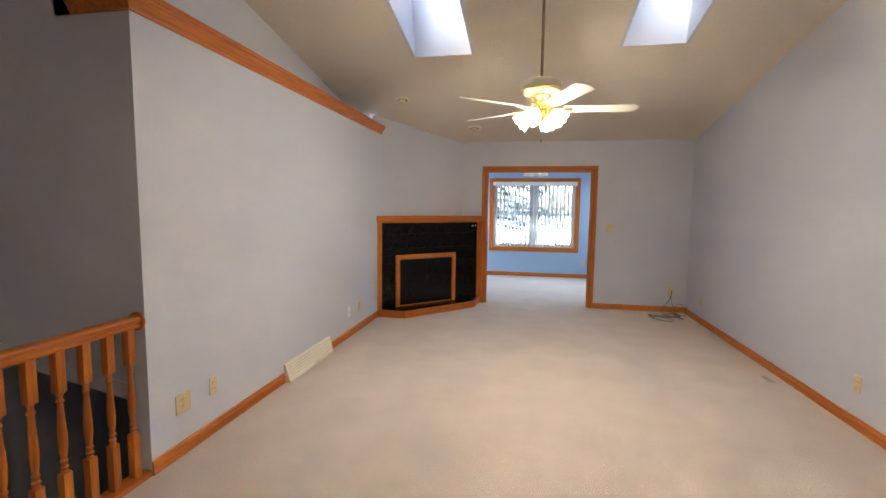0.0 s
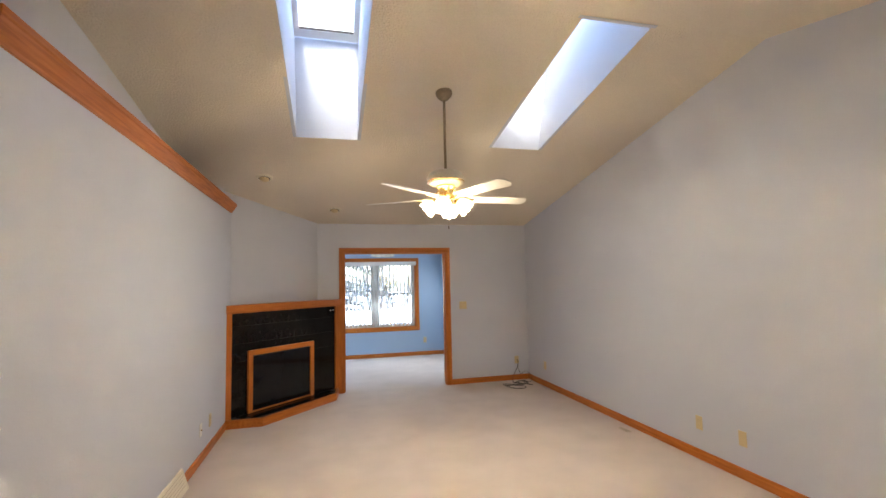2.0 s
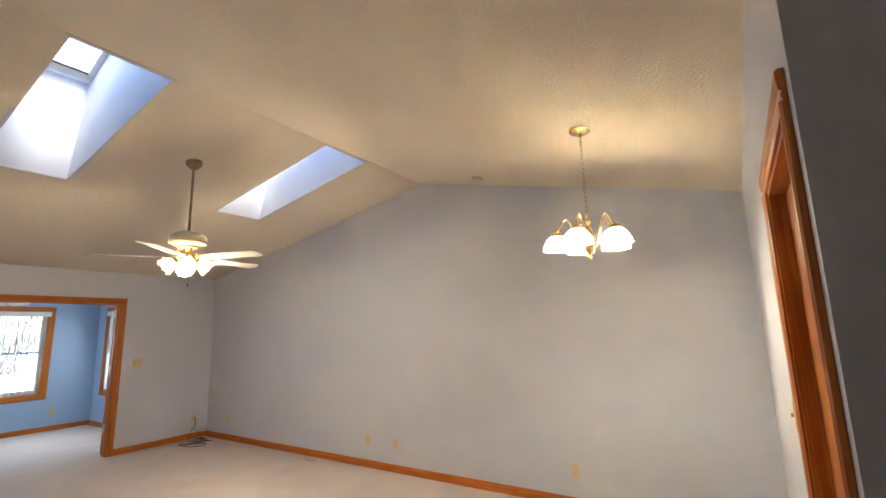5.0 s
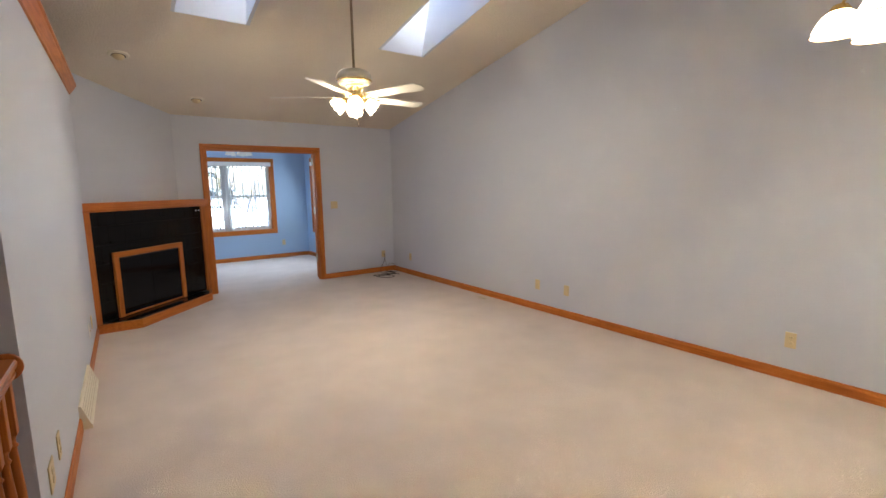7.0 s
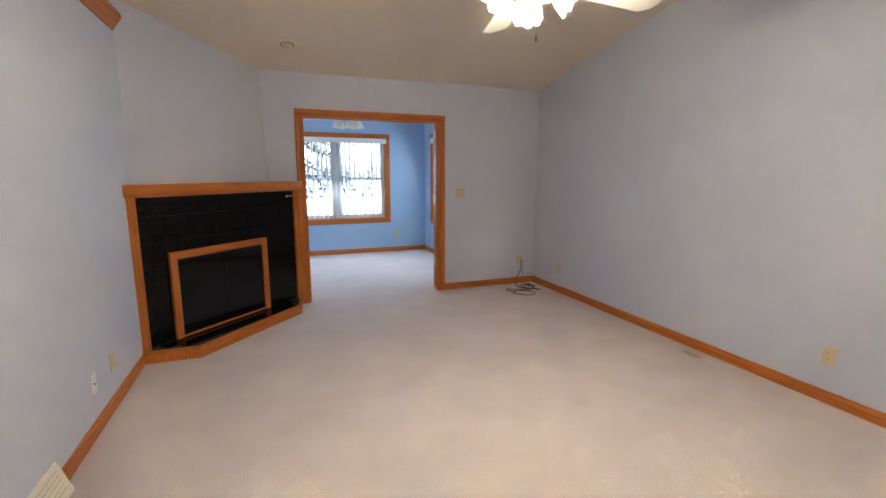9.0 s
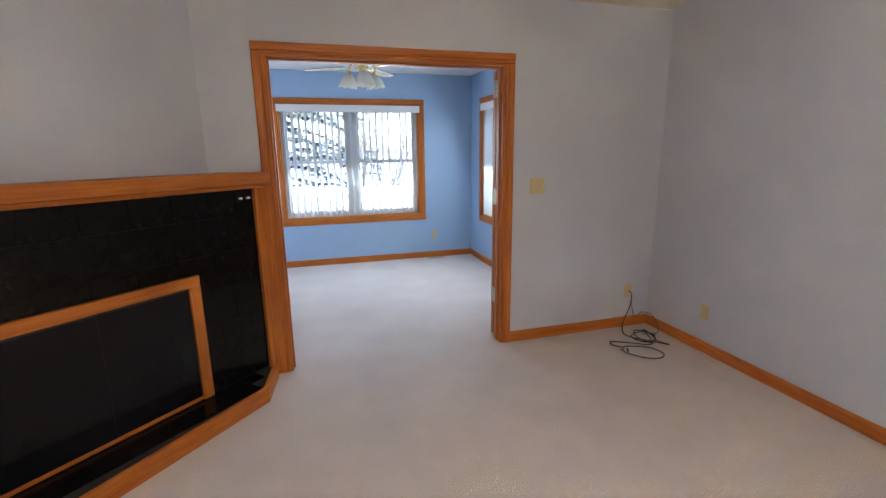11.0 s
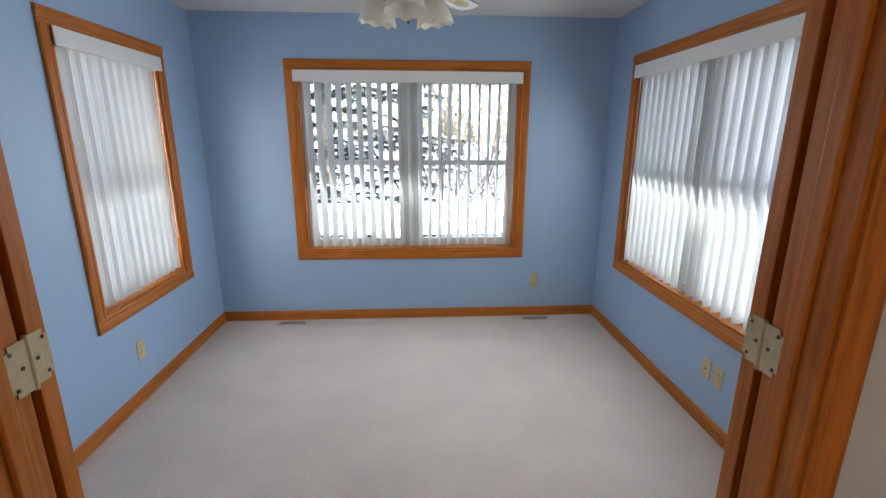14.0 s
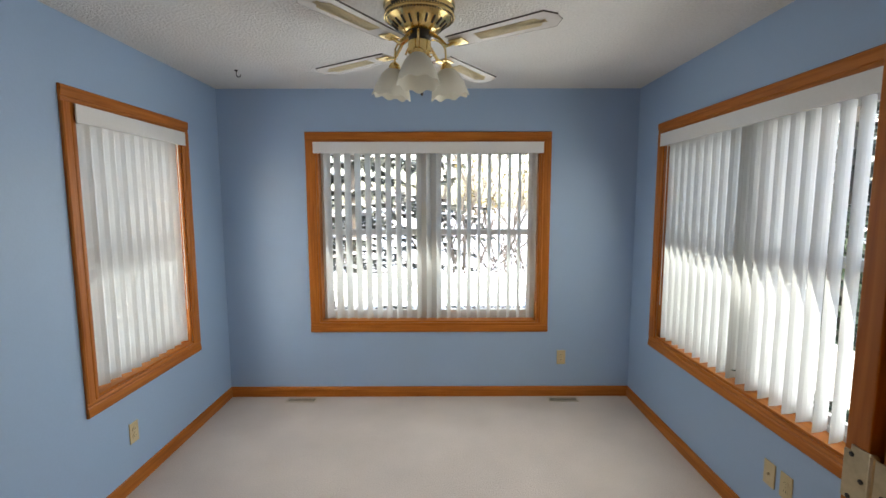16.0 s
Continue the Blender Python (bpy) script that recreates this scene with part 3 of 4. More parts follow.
def vertical_blind(u0, u1, m, turn, label, wobble=3.0):
    root = new("vertical_blind")
    root.empty_display_size = 0.1
    root.matrix_world = m @ Matrix.Translation(((u0 + u1) / 2, 0.035, WZ1 - 0.016))
    tagged(root, label, "blind", "sunroom blinds")
    inv = Matrix.Translation((-(u0 + u1) / 2, -0.035, -(WZ1 - 0.016)))

    def add(name, dims, mat, bevel=0.0):
        bm = bmesh.new()
        box(bm, *dims, bevel)
        bm.transform(inv)
        return part(name, bm, mat, root)

    add("valance", (u0 - 0.012, u1 + 0.012, -0.03, -0.022, WZ1 - 0.088, WZ1 - 0.0025), WHITE, 0.002)
    add("valance_return", (u0 + 0.017, u0 + 0.023, -0.0218, 0.03, WZ1 - 0.088, WZ1 - 0.018), CREAM)
    add("valance_return", (u1 - 0.023, u1 - 0.017, -0.0218, 0.03, WZ1 - 0.088, WZ1 - 0.018), CREAM)
    add("headrail", (u0 + 0.024, u1 - 0.024, 0.01, 0.05, WZ1 - 0.062, WZ1 - 0.0165), WHITE, 0.003)
    rnd = random.Random(int(u0 * 1000))
    count = int((u1 - u0 - 0.05) / VANE_STEP)
    start = (u0 + u1) / 2 - (count - 1) * VANE_STEP / 2
    for i in range(count):
        v = new("vane", VANE_MESH)
        v.parent = root
        v.matrix_local = inv @ pose(start + i * VANE_STEP, 0.031, rnd.uniform(-0.002, 0.002), 0, 0, turn + rnd.gauss(0, wobble))
    bm = bmesh.new()
    tube(bm, [(u1 - 0.04, 0.0, WZ1 - 0.07), (u1 - 0.042, -0.004, WZ1 - 0.6), (u1 - 0.038, 0.0, WZ0 + 0.25), (u1 - 0.03, 0.002, WZ0 + 0.25), (u1 - 0.03, 0.002, WZ1 - 0.07)], 0.002, 6)
    bm.transform(inv)
    part("pull_chain", bm, WHITE, root)


MN = Matrix.Translation((0, SN, 0))
MW = Matrix(((0, -1, 0, SW), (1, 0, 0, 0), (0, 0, 1, 0), (0, 0, 0, 1)))
ME = Matrix(((0, 1, 0, SE), (1, 0, 0, 0), (0, 0, 1, 0), (0, 0, 0, 1)))
window(1, *WINDOWS["north"], MN, 2, 0, "wide oak-cased twin sash window looking onto snow")
window(2, *WINDOWS["west"], MW, 1, 1, "narrow oak-cased sash window")
window(3, *WINDOWS["east"], ME, 2, 1, "wide oak-cased twin sash window with a snowy shrub outside")
vertical_blind(*WINDOWS["north"], MN, 66, "white vertical blind with its vanes turned open")
vertical_blind(*WINDOWS["west"], MW, -28, "white vertical blind with its vanes nearly closed")
vertical_blind(*WINDOWS["east"], ME, 75, "white vertical blind with its vanes half open")

# ---- stairwell ----
RAIL_X, RAIL_END = XW - 0.04, 0.98
rail = thing("stair_railing", (RAIL_X, RAIL_END, 0), "golden oak stair railing with turned balusters beside the carpet", "railing")


def local(ob, bm):
    bm.transform(ob.matrix_world.inverted())
    return bm


bm = bmesh.new()
HALF = [(0.028, 0.0), (0.03, 0.01), (0.024, 0.016), (0.024, 0.024), (0.034, 0.03), (0.036, 0.046), (0.03, 0.056), (0.012, 0.061)]
prof = HALF + [(-u, v) for u, v in HALF[::-1]]
prism(bm, prof, Matrix(((1, 0, 0, RAIL_X), (0, 0, 1, RAIL_END + 0.045), (0, 1, 0, 0.83), (0, 0, 0, 1))), WEND - 0.02 - RAIL_END - 0.045)
part("handrail", local(rail, bm), OAK_Y, rail, "", True)
bm = bmesh.new()
box(bm, RAIL_X - 0.045, RAIL_X + 0.045, RAIL_END + 0.045, WEND, 0.0, 0.03, 0.004)
part("shoe", local(rail, bm), OAK_Y, rail)
bm = bmesh.new()
lathe(bm, [(0.03, 0.0), (0.05, 0.004), (0.05, 0.014), (0.04, 0.02)], Matrix.Translation((RAIL_X, WEND - 0.001, 0.858)) @ Matrix.Rotation(math.pi / 2, 4, "X"), 20)
part("rosette", local(rail, bm), OAK_Z, rail, "round oak wall rosette", True)


def baluster_mesh():
    bm = bmesh.new()
    b = 0.02
    box(bm, -b, b, -b, b, 0.03, 0.27, 0.002)
    box(bm, -b, b, -b, b, 0.64, 0.835, 0.002)
    lathe(bm, [(0.018, 0.27), (0.012, 0.285), (0.018, 0.295), (0.011, 0.305), (0.017, 0.325), (0.011, 0.335), (0.013, 0.345), (0.0195, 0.40), (0.019, 0.44),
               (0.014, 0.53), (0.0115, 0.59), (0.017, 0.60), (0.0115, 0.61), (0.012, 0.625), (0.018, 0.64)], None, 12)
    return mesh_of("baluster", bm, OAK_Z, True)


BAL = baluster_mesh()
y = WEND - 0.065
while y > RAIL_END + 0.1:
    o = new("baluster", BAL)
    o.parent = rail
    o.matrix_local = rail.matrix_world.inverted() @ Matrix.Translation((RAIL_X, y, 0))
    y -= 0.118
bm = bmesh.new()
box(bm, RAIL_X - 0.044, RAIL_X + 0.044, RAIL_END - 0.044, RAIL_END + 0.044, 0, 1.0, 0.004)
lathe(bm, [(0.03, 1.0), (0.05, 1.01), (0.05, 1.025), (0.035, 1.035), (0.045, 1.06), (0.03, 1.09), (0.0, 1.1)], Matrix.Translation((RAIL_X, RAIL_END, 0)), 16)
part("newel_post", local(rail, bm), OAK_Z, rail, "", True)

bm = bmesh.new()
for i in range(12):
    y0 = 1.15 + 0.26 * i
    box(bm, -2.3, XI, y0, y0 + 0.285, -0.25 - 0.185 * (i + 1), -0.185 * (i + 1), 0.008)
structure("stairs", bm, CARPET, "carpeted stairs going down below the floor", "stairs")
bm = bmesh.new()
box(bm, -2.3, XI, 1.03, 1.15, -2.4, -0.25)
box(bm, XI, XW - 0.021, 1.03, WEND, -2.4, -0.001)
box(bm, -2.42, XW, 1.03, 6.05, -2.5, -2.4)
structure("wall_stairwell_low", bm, GREY, "shaded stairwell walls below the floor", "wall")
bm = bmesh.new()
prism(bm, [(XI, rake_z(XI) + 0.002), (XI, rake_z(XI) + 0.09), (-2.3, rake_z(-2.3) + 0.09), (-2.3, rake_z(-2.3) + 0.002)], XZ @ Matrix.Translation((0, 0, -0.014)), 0.013)
structure("trim_stair_skirt", bm, GREY, "painted band along the raking edge over the stairs", "trim")

# ---- fireplace ----
FA, FB = Vector((-0.80, 6.03)), Vector((0.43, YN))
fd = (FB - FA).normalized()
FL = (FB - FA).length
# s runs along the face, o out of it into the room, z up
fire = new("corner_fireplace")
fire.empty_display_size = 0.1
fire.matrix_world = Matrix.Translation((FA.x, FA.y, 0)) @ Matrix.Rotation(math.atan2(fd.y, fd.x), 4, "Z")
tagged(fire, "corner fireplace with black tiles, oak mantel and smoked glass doors", "fireplace")


def fbox(name, s0, s1, o0, o1, z0, z1, mat, parent=None, label="", bevel=0.0):
    bm = bmesh.new()
    box(bm, s0, s1, -o1, -o0, z0, z1, bevel)
    return part(name, bm, mat, parent or fire, label)


OAK_S = OAK_X
fbox("surround", 0.012, FL - 0.02, -0.14, 0.0, 0.0, 1.28, GROUT)
# mantel and side boards, cut to the walls
bm = bmesh.new()
prism(bm, [(-0.056, -0.072), (1.752, -0.072), (1.66, 0.045), (1.56, 0.17), (0.16, 0.17), (0.045, 0.045)], Matrix.Translation((0, 0, 1.282)), 0.068)
part("mantel_shelf", bm, OAK_S, fire, "oak mantel shelf")
fbox("mantel_moulding", -0.04, 1.735, 0.0, 0.05, 1.255, 1.282, OAK_S, None, "", 0.006)
fbox("side_board", -0.03, 0.045, 0.0, 0.032, 0.0, 1.255, OAK_Z, None, "", 0.004)
fbox("side_board", 1.655, 1.735, 0.0, 0.032, 0.0, 1.255, OAK_Z, None, "", 0.004)
T = 0.203
TILE = {}


def tile(parent, s0, s1, z0, z1, flat=False):
    key = (round(s1 - s0, 3), round(z1 - z0, 3), flat)
    if key not in TILE:
        bm = bmesh.new()
        w, h = (s1 - s0) / 2 - 0.0015, (z1 - z0) / 2 - 0.0015
        dims = (-w, w, -h, h, 0.0, 0.008) if flat else (-w, w, -0.008, 0.0, -h, h)
        box(bm, *dims)
        TILE[key] = mesh_of("tile", bm, BLACK_TILE)
    o = new("tile", TILE[key])
    o.parent = parent
    return o


BX0, BX1, BZ1 = 0.255, 1.245, 0.812
z = 0.09
rows_z = [0.09]
while rows_z[-1] < 1.25:
    rows_z.append(min(1.255, rows_z[-1] + T))
for r, (z0, z1) in enumerate(zip(rows_z, rows_z[1:])):
    cuts = [0.045] + [0.045 + (0.5 * T if r % 2 else T) + T * i for i in range(11)]
    cuts = [c for c in cuts if c < 1.655 - 0.02] + [1.655]
    for s0, s1 in zip(cuts, cuts[1:]):
        low = z0
        if z0 < BZ1 and s0 > BX0 and s1 < BX1:
            if z1 < BZ1 + 0.02:
                continue
            low = BZ1 + 0.001
        o = tile(fire, s0, s1, low, z1)
        o.matrix_local = Matrix.Translation(((s0 + s1) / 2, -0.001, (low + z1) / 2))
sw = new("fireplace_switch")
sw.empty_display_size = 0.05
sw.matrix_world = fire.matrix_world @ Matrix.Translation((1.592, -0.009, 1.192))
tagged(sw, "black double switch plate with white toggles on the fireplace tiles", "switch", "wall plates")
boxed("cover_plate", (-0.058, 0.058, -0.006, 0.0, -0.058, 0.058), BLACK_TILE, sw, "", 0.003)
for dx in (-0.026, 0.026):
    boxed("toggle", (dx - 0.012, dx + 0.012, -0.013, -0.006, 0.002, 0.014), WHITE, sw, "white toggle", 0.002)
# insert: black metal, oak frame, smoked glass
fbox("firebox", BX0 + 0.02, BX1 - 0.02, 0.001, 0.018, 0.092, BZ1 - 0.02, FIREBOX)
f0 = fbox("firebox_frame", BX0, BX0 + 0.06, 0.01, 0.04, 0.092, BZ1 - 0.06, OAK_Z, None, "oak frame round the fire doors", 0.004)
fbox("frame_side", BX1 - 0.06, BX1, 0.01, 0.04, 0.092, BZ1 - 0.06, OAK_Z, f0, "", 0.004)
fbox("frame_head", BX0, BX1, 0.01, 0.04, BZ1 - 0.06, BZ1, OAK_S, f0, "", 0.004)
fbox("threshold_strip", BX0 + 0.06, BX1 - 0.06, 0.012, 0.03, 0.092, 0.112, OAK_S, None, "narrow oak strip under the glass", 0.003)
for s0, s1 in ((BX0 + 0.062, (BX0 + BX1) / 2 - 0.002), ((BX0 + BX1) / 2 + 0.002, BX1 - 0.062)):
    fbox("glass_door", s0, s1, 0.019, 0.024, 0.113, BZ1 - 0.075, DARK_GLASS)
fbox("vent_strip", BX0 + 0.06, BX1 - 0.06, 0.019, 0.026, BZ1 - 0.074, BZ1 - 0.06, FIREBOX)
# raised hearth: oak kerb round black tiles
inv = fire.matrix_world.inverted()
hp = [inv @ Vector(p) for p in ((XW + 0.002, 5.965, 0), (-0.402, 5.965, 0), (0.408, 6.865, 0), (0.44, 7.17, 0))]
inner = [hp[0] + Vector((0.05, 0.03, 0)), hp[1] + Vector((-0.005, 0.03, 0)), hp[2] + Vector((-0.02, 0.03, 0)), hp[3] + Vector((-0.035, 0.0, 0))]
bm = bmesh.new()
prism(bm, [(p.x, p.y) for p in hp] + [(1.66, -0.001), (0.03, -0.001)], Matrix(), 0.078)
part("hearth_bed", bm, GROUT, fire)
for p, q in zip(hp, hp[1:]):
    d = (q - p).normalized()
    nn = Vector((-d.y, d.x, 0))
    bm = bmesh.new()
    prism(bm, [(p.x - 0.002 * nn.x, p.y - 0.002 * nn.y), (q.x - 0.002 * nn.x, q.y - 0.002 * nn.y), (q.x + 0.03 * nn.x, q.y + 0.03 * nn.y), (p.x + 0.03 * nn.x, p.y + 0.03 * nn.y)], Matrix(), 0.094)
    bmesh.ops.bevel(bm, geom=[e for e in bm.edges if all(v.co.z > 0.09 for v in e.verts)], offset=0.005, segments=2, affect="EDGES")
    part("hearth_kerb", bm, OAK_S, fire, "rounded oak kerb of the hearth")
front = 0.205
for r in range(2):
    o0, o1 = 0.002 + r * front / 2, 0.002 + (r + 1) * front / 2 - 0.004
    s = 0.12 + 0.10 * r
    while s + T < 1.60 - 0.14 * r:
        o = tile(fire, s, s + T, o0, o1, True)
        o.matrix_local = Matrix.Translation((s + T / 2, -(o0 + o1) / 2, 0.078))
        s += T


# ---- lamps ----
def bell(bm, m, r0, r1, h, lobes=0, thick=0.003, full=0.7):
    """An open glass bell that hangs down from local z = 0."""
    pro = []
    for i in range(9):
        a = i / 8
        pro.append((r0 + (r1 - r0) * (math.sin(a * math.pi / 2) ** full * 0.88 + 0.12 * a ** 4), -h * a))
    segs = 48
    outer = [[None] * segs for _ in pro]
    innr = [[None] * segs for _ in pro]
    for k, (r, zz) in enumerate(pro):
        for i in range(segs):
            a = 2 * math.pi * i / segs
            rr = r * (1 + (0.035 * (k / 8) ** 3 * math.cos(lobes * a) if lobes else 0))
            dz = -0.006 * (k / 8) ** 4 * math.cos(lobes * a) if lobes else 0
            outer[k][i] = bm.verts.new(m @ Vector((rr * math.cos(a), rr * math.sin(a), zz + dz)))
            innr[k][i] = bm.verts.new(m @ Vector(((rr - thick) * math.cos(a), (rr - thick) * math.sin(a), zz + dz)))
    for k in range(8):
        for i in range(segs):
            j = (i + 1) % segs
            bm.faces.new((outer[k][i], outer[k][j], outer[k + 1][j], outer[k + 1][i]))
            bm.faces.new((innr[k][i], innr[k + 1][i], innr[k + 1][j], innr[k][j]))
    for i in range(segs):
        j = (i + 1) % segs
        bm.faces.new((outer[8][i], outer[8][j], innr[8][j], innr[8][i]))
        bm.faces.new((outer[0][i], innr[0][i], innr[0][j], outer[0][j]))


LIT_GLASS = cloth("lit_frosted_glass", (0.95, 0.92, 0.86), 0.62)
COLD_GLASS = cloth("unlit_frosted_glass", (0.85, 0.84, 0.78), 0.45)
BULB_ON = glowing("burning_bulb", (1.0, 0.86, 0.62), 30.0)
BULB_OFF = paint("unlit_bulb", (0.85, 0.85, 0.83), 0.3, 0.02, 30, 5, 0.0)
BLADE_WHITE = paint("white_fan_blade", (0.78, 0.75, 0.68), 0.45, 0.04, 30, 3, 0.05)
BLADE_WASHED = paint("whitewashed_fan_blade", (0.62, 0.60, 0.58), 0.45, 0.08, 30, 3, 0.08)
CANE = paint("woven_cane", (0.60, 0.50, 0.30), 0.7, 0.25, 260, 8, 0.8)
DARK_WOOD = paint("dark_blade_edge", (0.07, 0.055, 0.05), 0.5, 0.1, 40, 5, 0.05)


def point_lamp(at, watts, tint, radius=0.022):
    ld = bpy.data.lights.new("bulb_light", "POINT")
    ld.energy, ld.color, ld.shadow_soft_size = watts, tint, radius
    new("bulb_light", ld).location = at


def blade_outline(r0, r1, w0, w1):
    c = 0.035
    return [(r0, -w0), (r1 - c, -w1), (r1, -w1 + c * 1.3), (r1, w1 - c * 1.3), (r1 - c, w1), (r0, w0)]


def fan_light(root, at, glass, lit, tint, az, tilt, reach, drop, size, watts):
    """One arm, socket, shade and bulb of a fan's light kit; at is the hub in local space."""
    ca, sa = math.cos(az), math.sin(az)
    hub = Vector(at)
    out = Vector((ca, sa, 0))
    neck = hub + out * reach + Vector((0, 0, -drop))
    bm = bmesh.new()
    crest = [(0.035, 0.0), (0.055, -0.016), (0.075, 0.0)] + [(reach * 0.5 + 0.012 - (reach * 0.5 - 0.012) * math.cos(q), 0.012 + 0.05 * math.sin(q)) for q in [math.pi * k / 8 for k in range(2, 8)]]
    tube(bm, [hub + out * u + Vector((0, 0, v)) for u, v in crest] + [neck + Vector((0, 0, 0.012))], 0.0045, 8)
    arm = part("light_arm", bm, BRASS, root, "", True)
    m = Matrix.Translation(neck) @ Matrix.Rotation(az, 4, "Z") @ Matrix.Rotation(-tilt, 4, "Y")
    bm = bmesh.new()
    lathe(bm, [(0.008, 0.02), (0.02, 0.012), (0.026, 0.0), (0.028, -0.022), (0.024, -0.024)], m, 20)
    part("socket_cup", bm, BRASS, arm, "", True)
    bm = bmesh.new()
    bell(bm, m @ Matrix.Translation((0, 0, -0.012)), 0.03, 0.086 * size, 0.118 * size, 8)
    part("shade", bm, glass, arm, "frosted glass tulip shade", True)
    bm = bmesh.new()
    lathe(bm, [(0.010, -0.03), (0.013, -0.04), (0.022, -0.055), (0.024, -0.07), (0.018, -0.085), (0.006, -0.09)], m, 16)
    part("bulb", bm, BULB_ON if lit else BULB_OFF, arm, "", True)
    if lit:
        point_lamp(root.matrix_world @ (m @ Vector((0, 0, -0.122 if size > 0.95 else -0.118))), watts, tint)


def ceiling_fan(name, at, ceil, rod, label, lit, blades, first, n_lights, light_first, blade_mat, inset, watts):
    """A ceiling fan; at is the middle of its motor, ceil the height at which its canopy meets the ceiling."""
    root = thing(name, at, label, "ceiling fan")
    up = ceil - at[2]
    if rod:
        bm = bmesh.new()
        lathe(bm, [(0.066, up + 0.02), (0.068, up - 0.012), (0.06, up - 0.035), (0.035, up - 0.06), (0.02, up - 0.07)], None, 28)
        part("canopy", bm, ROD_BRASS, root, "", True)
        bm = bmesh.new()
        lathe(bm, [(0.011, up - 0.065), (0.011, 0.055)], None, 14)
        part("downrod", bm, ROD_BRASS, root, "", True)
        bm = bmesh.new()
        lathe(bm, [(0.03, 0.075), (0.06, 0.07), (0.105, 0.058), (0.135, 0.036), (0.148, 0.008), (0.146, -0.022), (0.132, -0.042), (0.10, -0.052), (0.06, -0.056)], None, 40)
        part("motor_housing", bm, CREAM, root, "cream enamelled motor housing", True)
        bm = bmesh.new()
        lathe(bm, [(0.146, -0.018), (0.15, -0.021), (0.149, -0.028), (0.143, -0.031)], None, 40)
        part("band", bm, BRASS, root, "brass band", True)
        bm = bmesh.new()
        lathe(bm, [(0.075, -0.054), (0.08, -0.07), (0.06, -0.09), (0.052, -0.12), (0.056, -0.132)], None, 32)
        part("neck", bm, BRASS, root, "polished brass neck", True)
    else:
        bm = bmesh.new()
        lathe(bm, [(0.150, up), (0.156, up - 0.008), (0.156, up - 0.018), (0.150, up - 0.024), (0.148, up - 0.05), (0.154, up - 0.056), (0.154, up - 0.064), (0.140, 0.0), (0.132, -0.008)], None, 48)
        part("canopy", bm, BRASS, root, "", True)
        for i in range(6):
            bm = bmesh.new()
            box(bm, -0.02, 0.02, -0.002, 0.002, -0.004, 0.004, 0.001)
            bm.transform(Matrix.Rotation(i * math.pi / 3 + 0.35, 4, "Z") @ Matrix.Translation((0, -0.1495, up - 0.037)))
            part("vent_slot", bm, DARK, root)
        bm = bmesh.new()
        for i in range(72):
            a = 2 * math.pi * i / 72
            for row in range(3):
                q = Matrix.Rotation(a + 0.04 * row, 4, "Z") @ Matrix.Translation((0, -0.1462 - 0.0012 * row, -0.002 + 0.011 * row))
                vs = box(bm, -0.003, 0.003, -0.002, 0.001, -0.003, 0.003)
                bmesh.ops.transform(bm, matrix=q, verts=vs)
        part("pierced_band", bm, DARK, root, "pierced band round the canopy")
        bm = bmesh.new()
        lathe(bm, [(0.134, -0.006), (0.126, -0.014), (0.088, -0.047), (0.06, -0.057)], None, 40)
        part("motor_housing", bm, BRASS, root, "", True)
        for i in range(20):
            bm = bmesh.new()
            box(bm, -0.004, 0.004, -0.018, 0.018, -0.002, 0.002, 0.001)
            bm.transform(Matrix.Rotation(i * math.pi / 10, 4, "Z") @ Matrix.Translation((0, -0.108, -0.0318)) @ Matrix.Rotation(radians(-41), 4, "X"))
            part("vent_slot", bm, DARK, root)
    zb, low = (-0.155, -0.075) if rod else (-0.125, 0.0)
    bm = bmesh.new()
    lathe(bm, [(0.055, low - 0.05), (0.058, low - 0.062), (0.045, low - 0.085), (0.032, low - 0.09)], None, 24)
    part("flywheel", bm, BRASS if rod else DARK, root, "", True)
    bm = bmesh.new()
    lathe(bm, [(0.03, low - 0.088), (0.05, low - 0.096), (0.052, low - 0.14), (0.04, low - 0.15), (0.03, low - 0.165), (0.012, low - 0.18)], None, 24)
    part("switch_housing", bm, BRASS, root, "", True)
    for i in range(blades):
        a = radians(first + i * 360 / blades)
        q = Matrix.Rotation(a, 4, "Z") @ Matrix.Translation((0, 0, zb)) @ Matrix.Rotation(radians(-11 if rod else -3), 4, "X")
        bm = bmesh.new()
        prism(bm, blade_outline(0.17, 0.70 if rod else 0.63, 0.052, 0.068), q @ Matrix.Translation((0, 0, -0.003)), 0.006)
        b = part("blade", bm, blade_mat, root)
        if inset:
            bm = bmesh.new()
            prism(bm, blade_outline(0.29, 0.58, 0.03, 0.034), q @ Matrix.Translation((0, 0, -0.0045)), 0.0014)
            part("cane_inset", bm, CANE, b, "woven cane inset")
            for s in (-1, 1):
                bm = bmesh.new()
                tube(bm, [q @ Vector((0.17, s * 0.0525, 0)), q @ Vector((0.595, s * 0.0685, 0)), q @ Vector((0.6305, s * 0.022, 0))], 0.0034, 6)
                part("edge_band", bm, DARK_WOOD, b)
        bm = bmesh.new()
        tube(bm, [Matrix.Rotation(a, 4, "Z") @ Vector(p) for p in ((0.045, 0, low - 0.062), (0.09, 0.01, low - 0.09), (0.14, 0.0, zb - 0.012), (0.19, 0, zb - 0.008))], [0.009, 0.008, 0.008, 0.006], 8)
        part("blade_iron", bm, BRASS, root, "", True)
        box_bm = bmesh.new()
        box(box_bm, 0.165, 0.235, -0.03, 0.03, -0.009, -0.0046, 0.002)
        box_bm.transform(q)
        part("blade_plate", box_bm, BRASS, root)
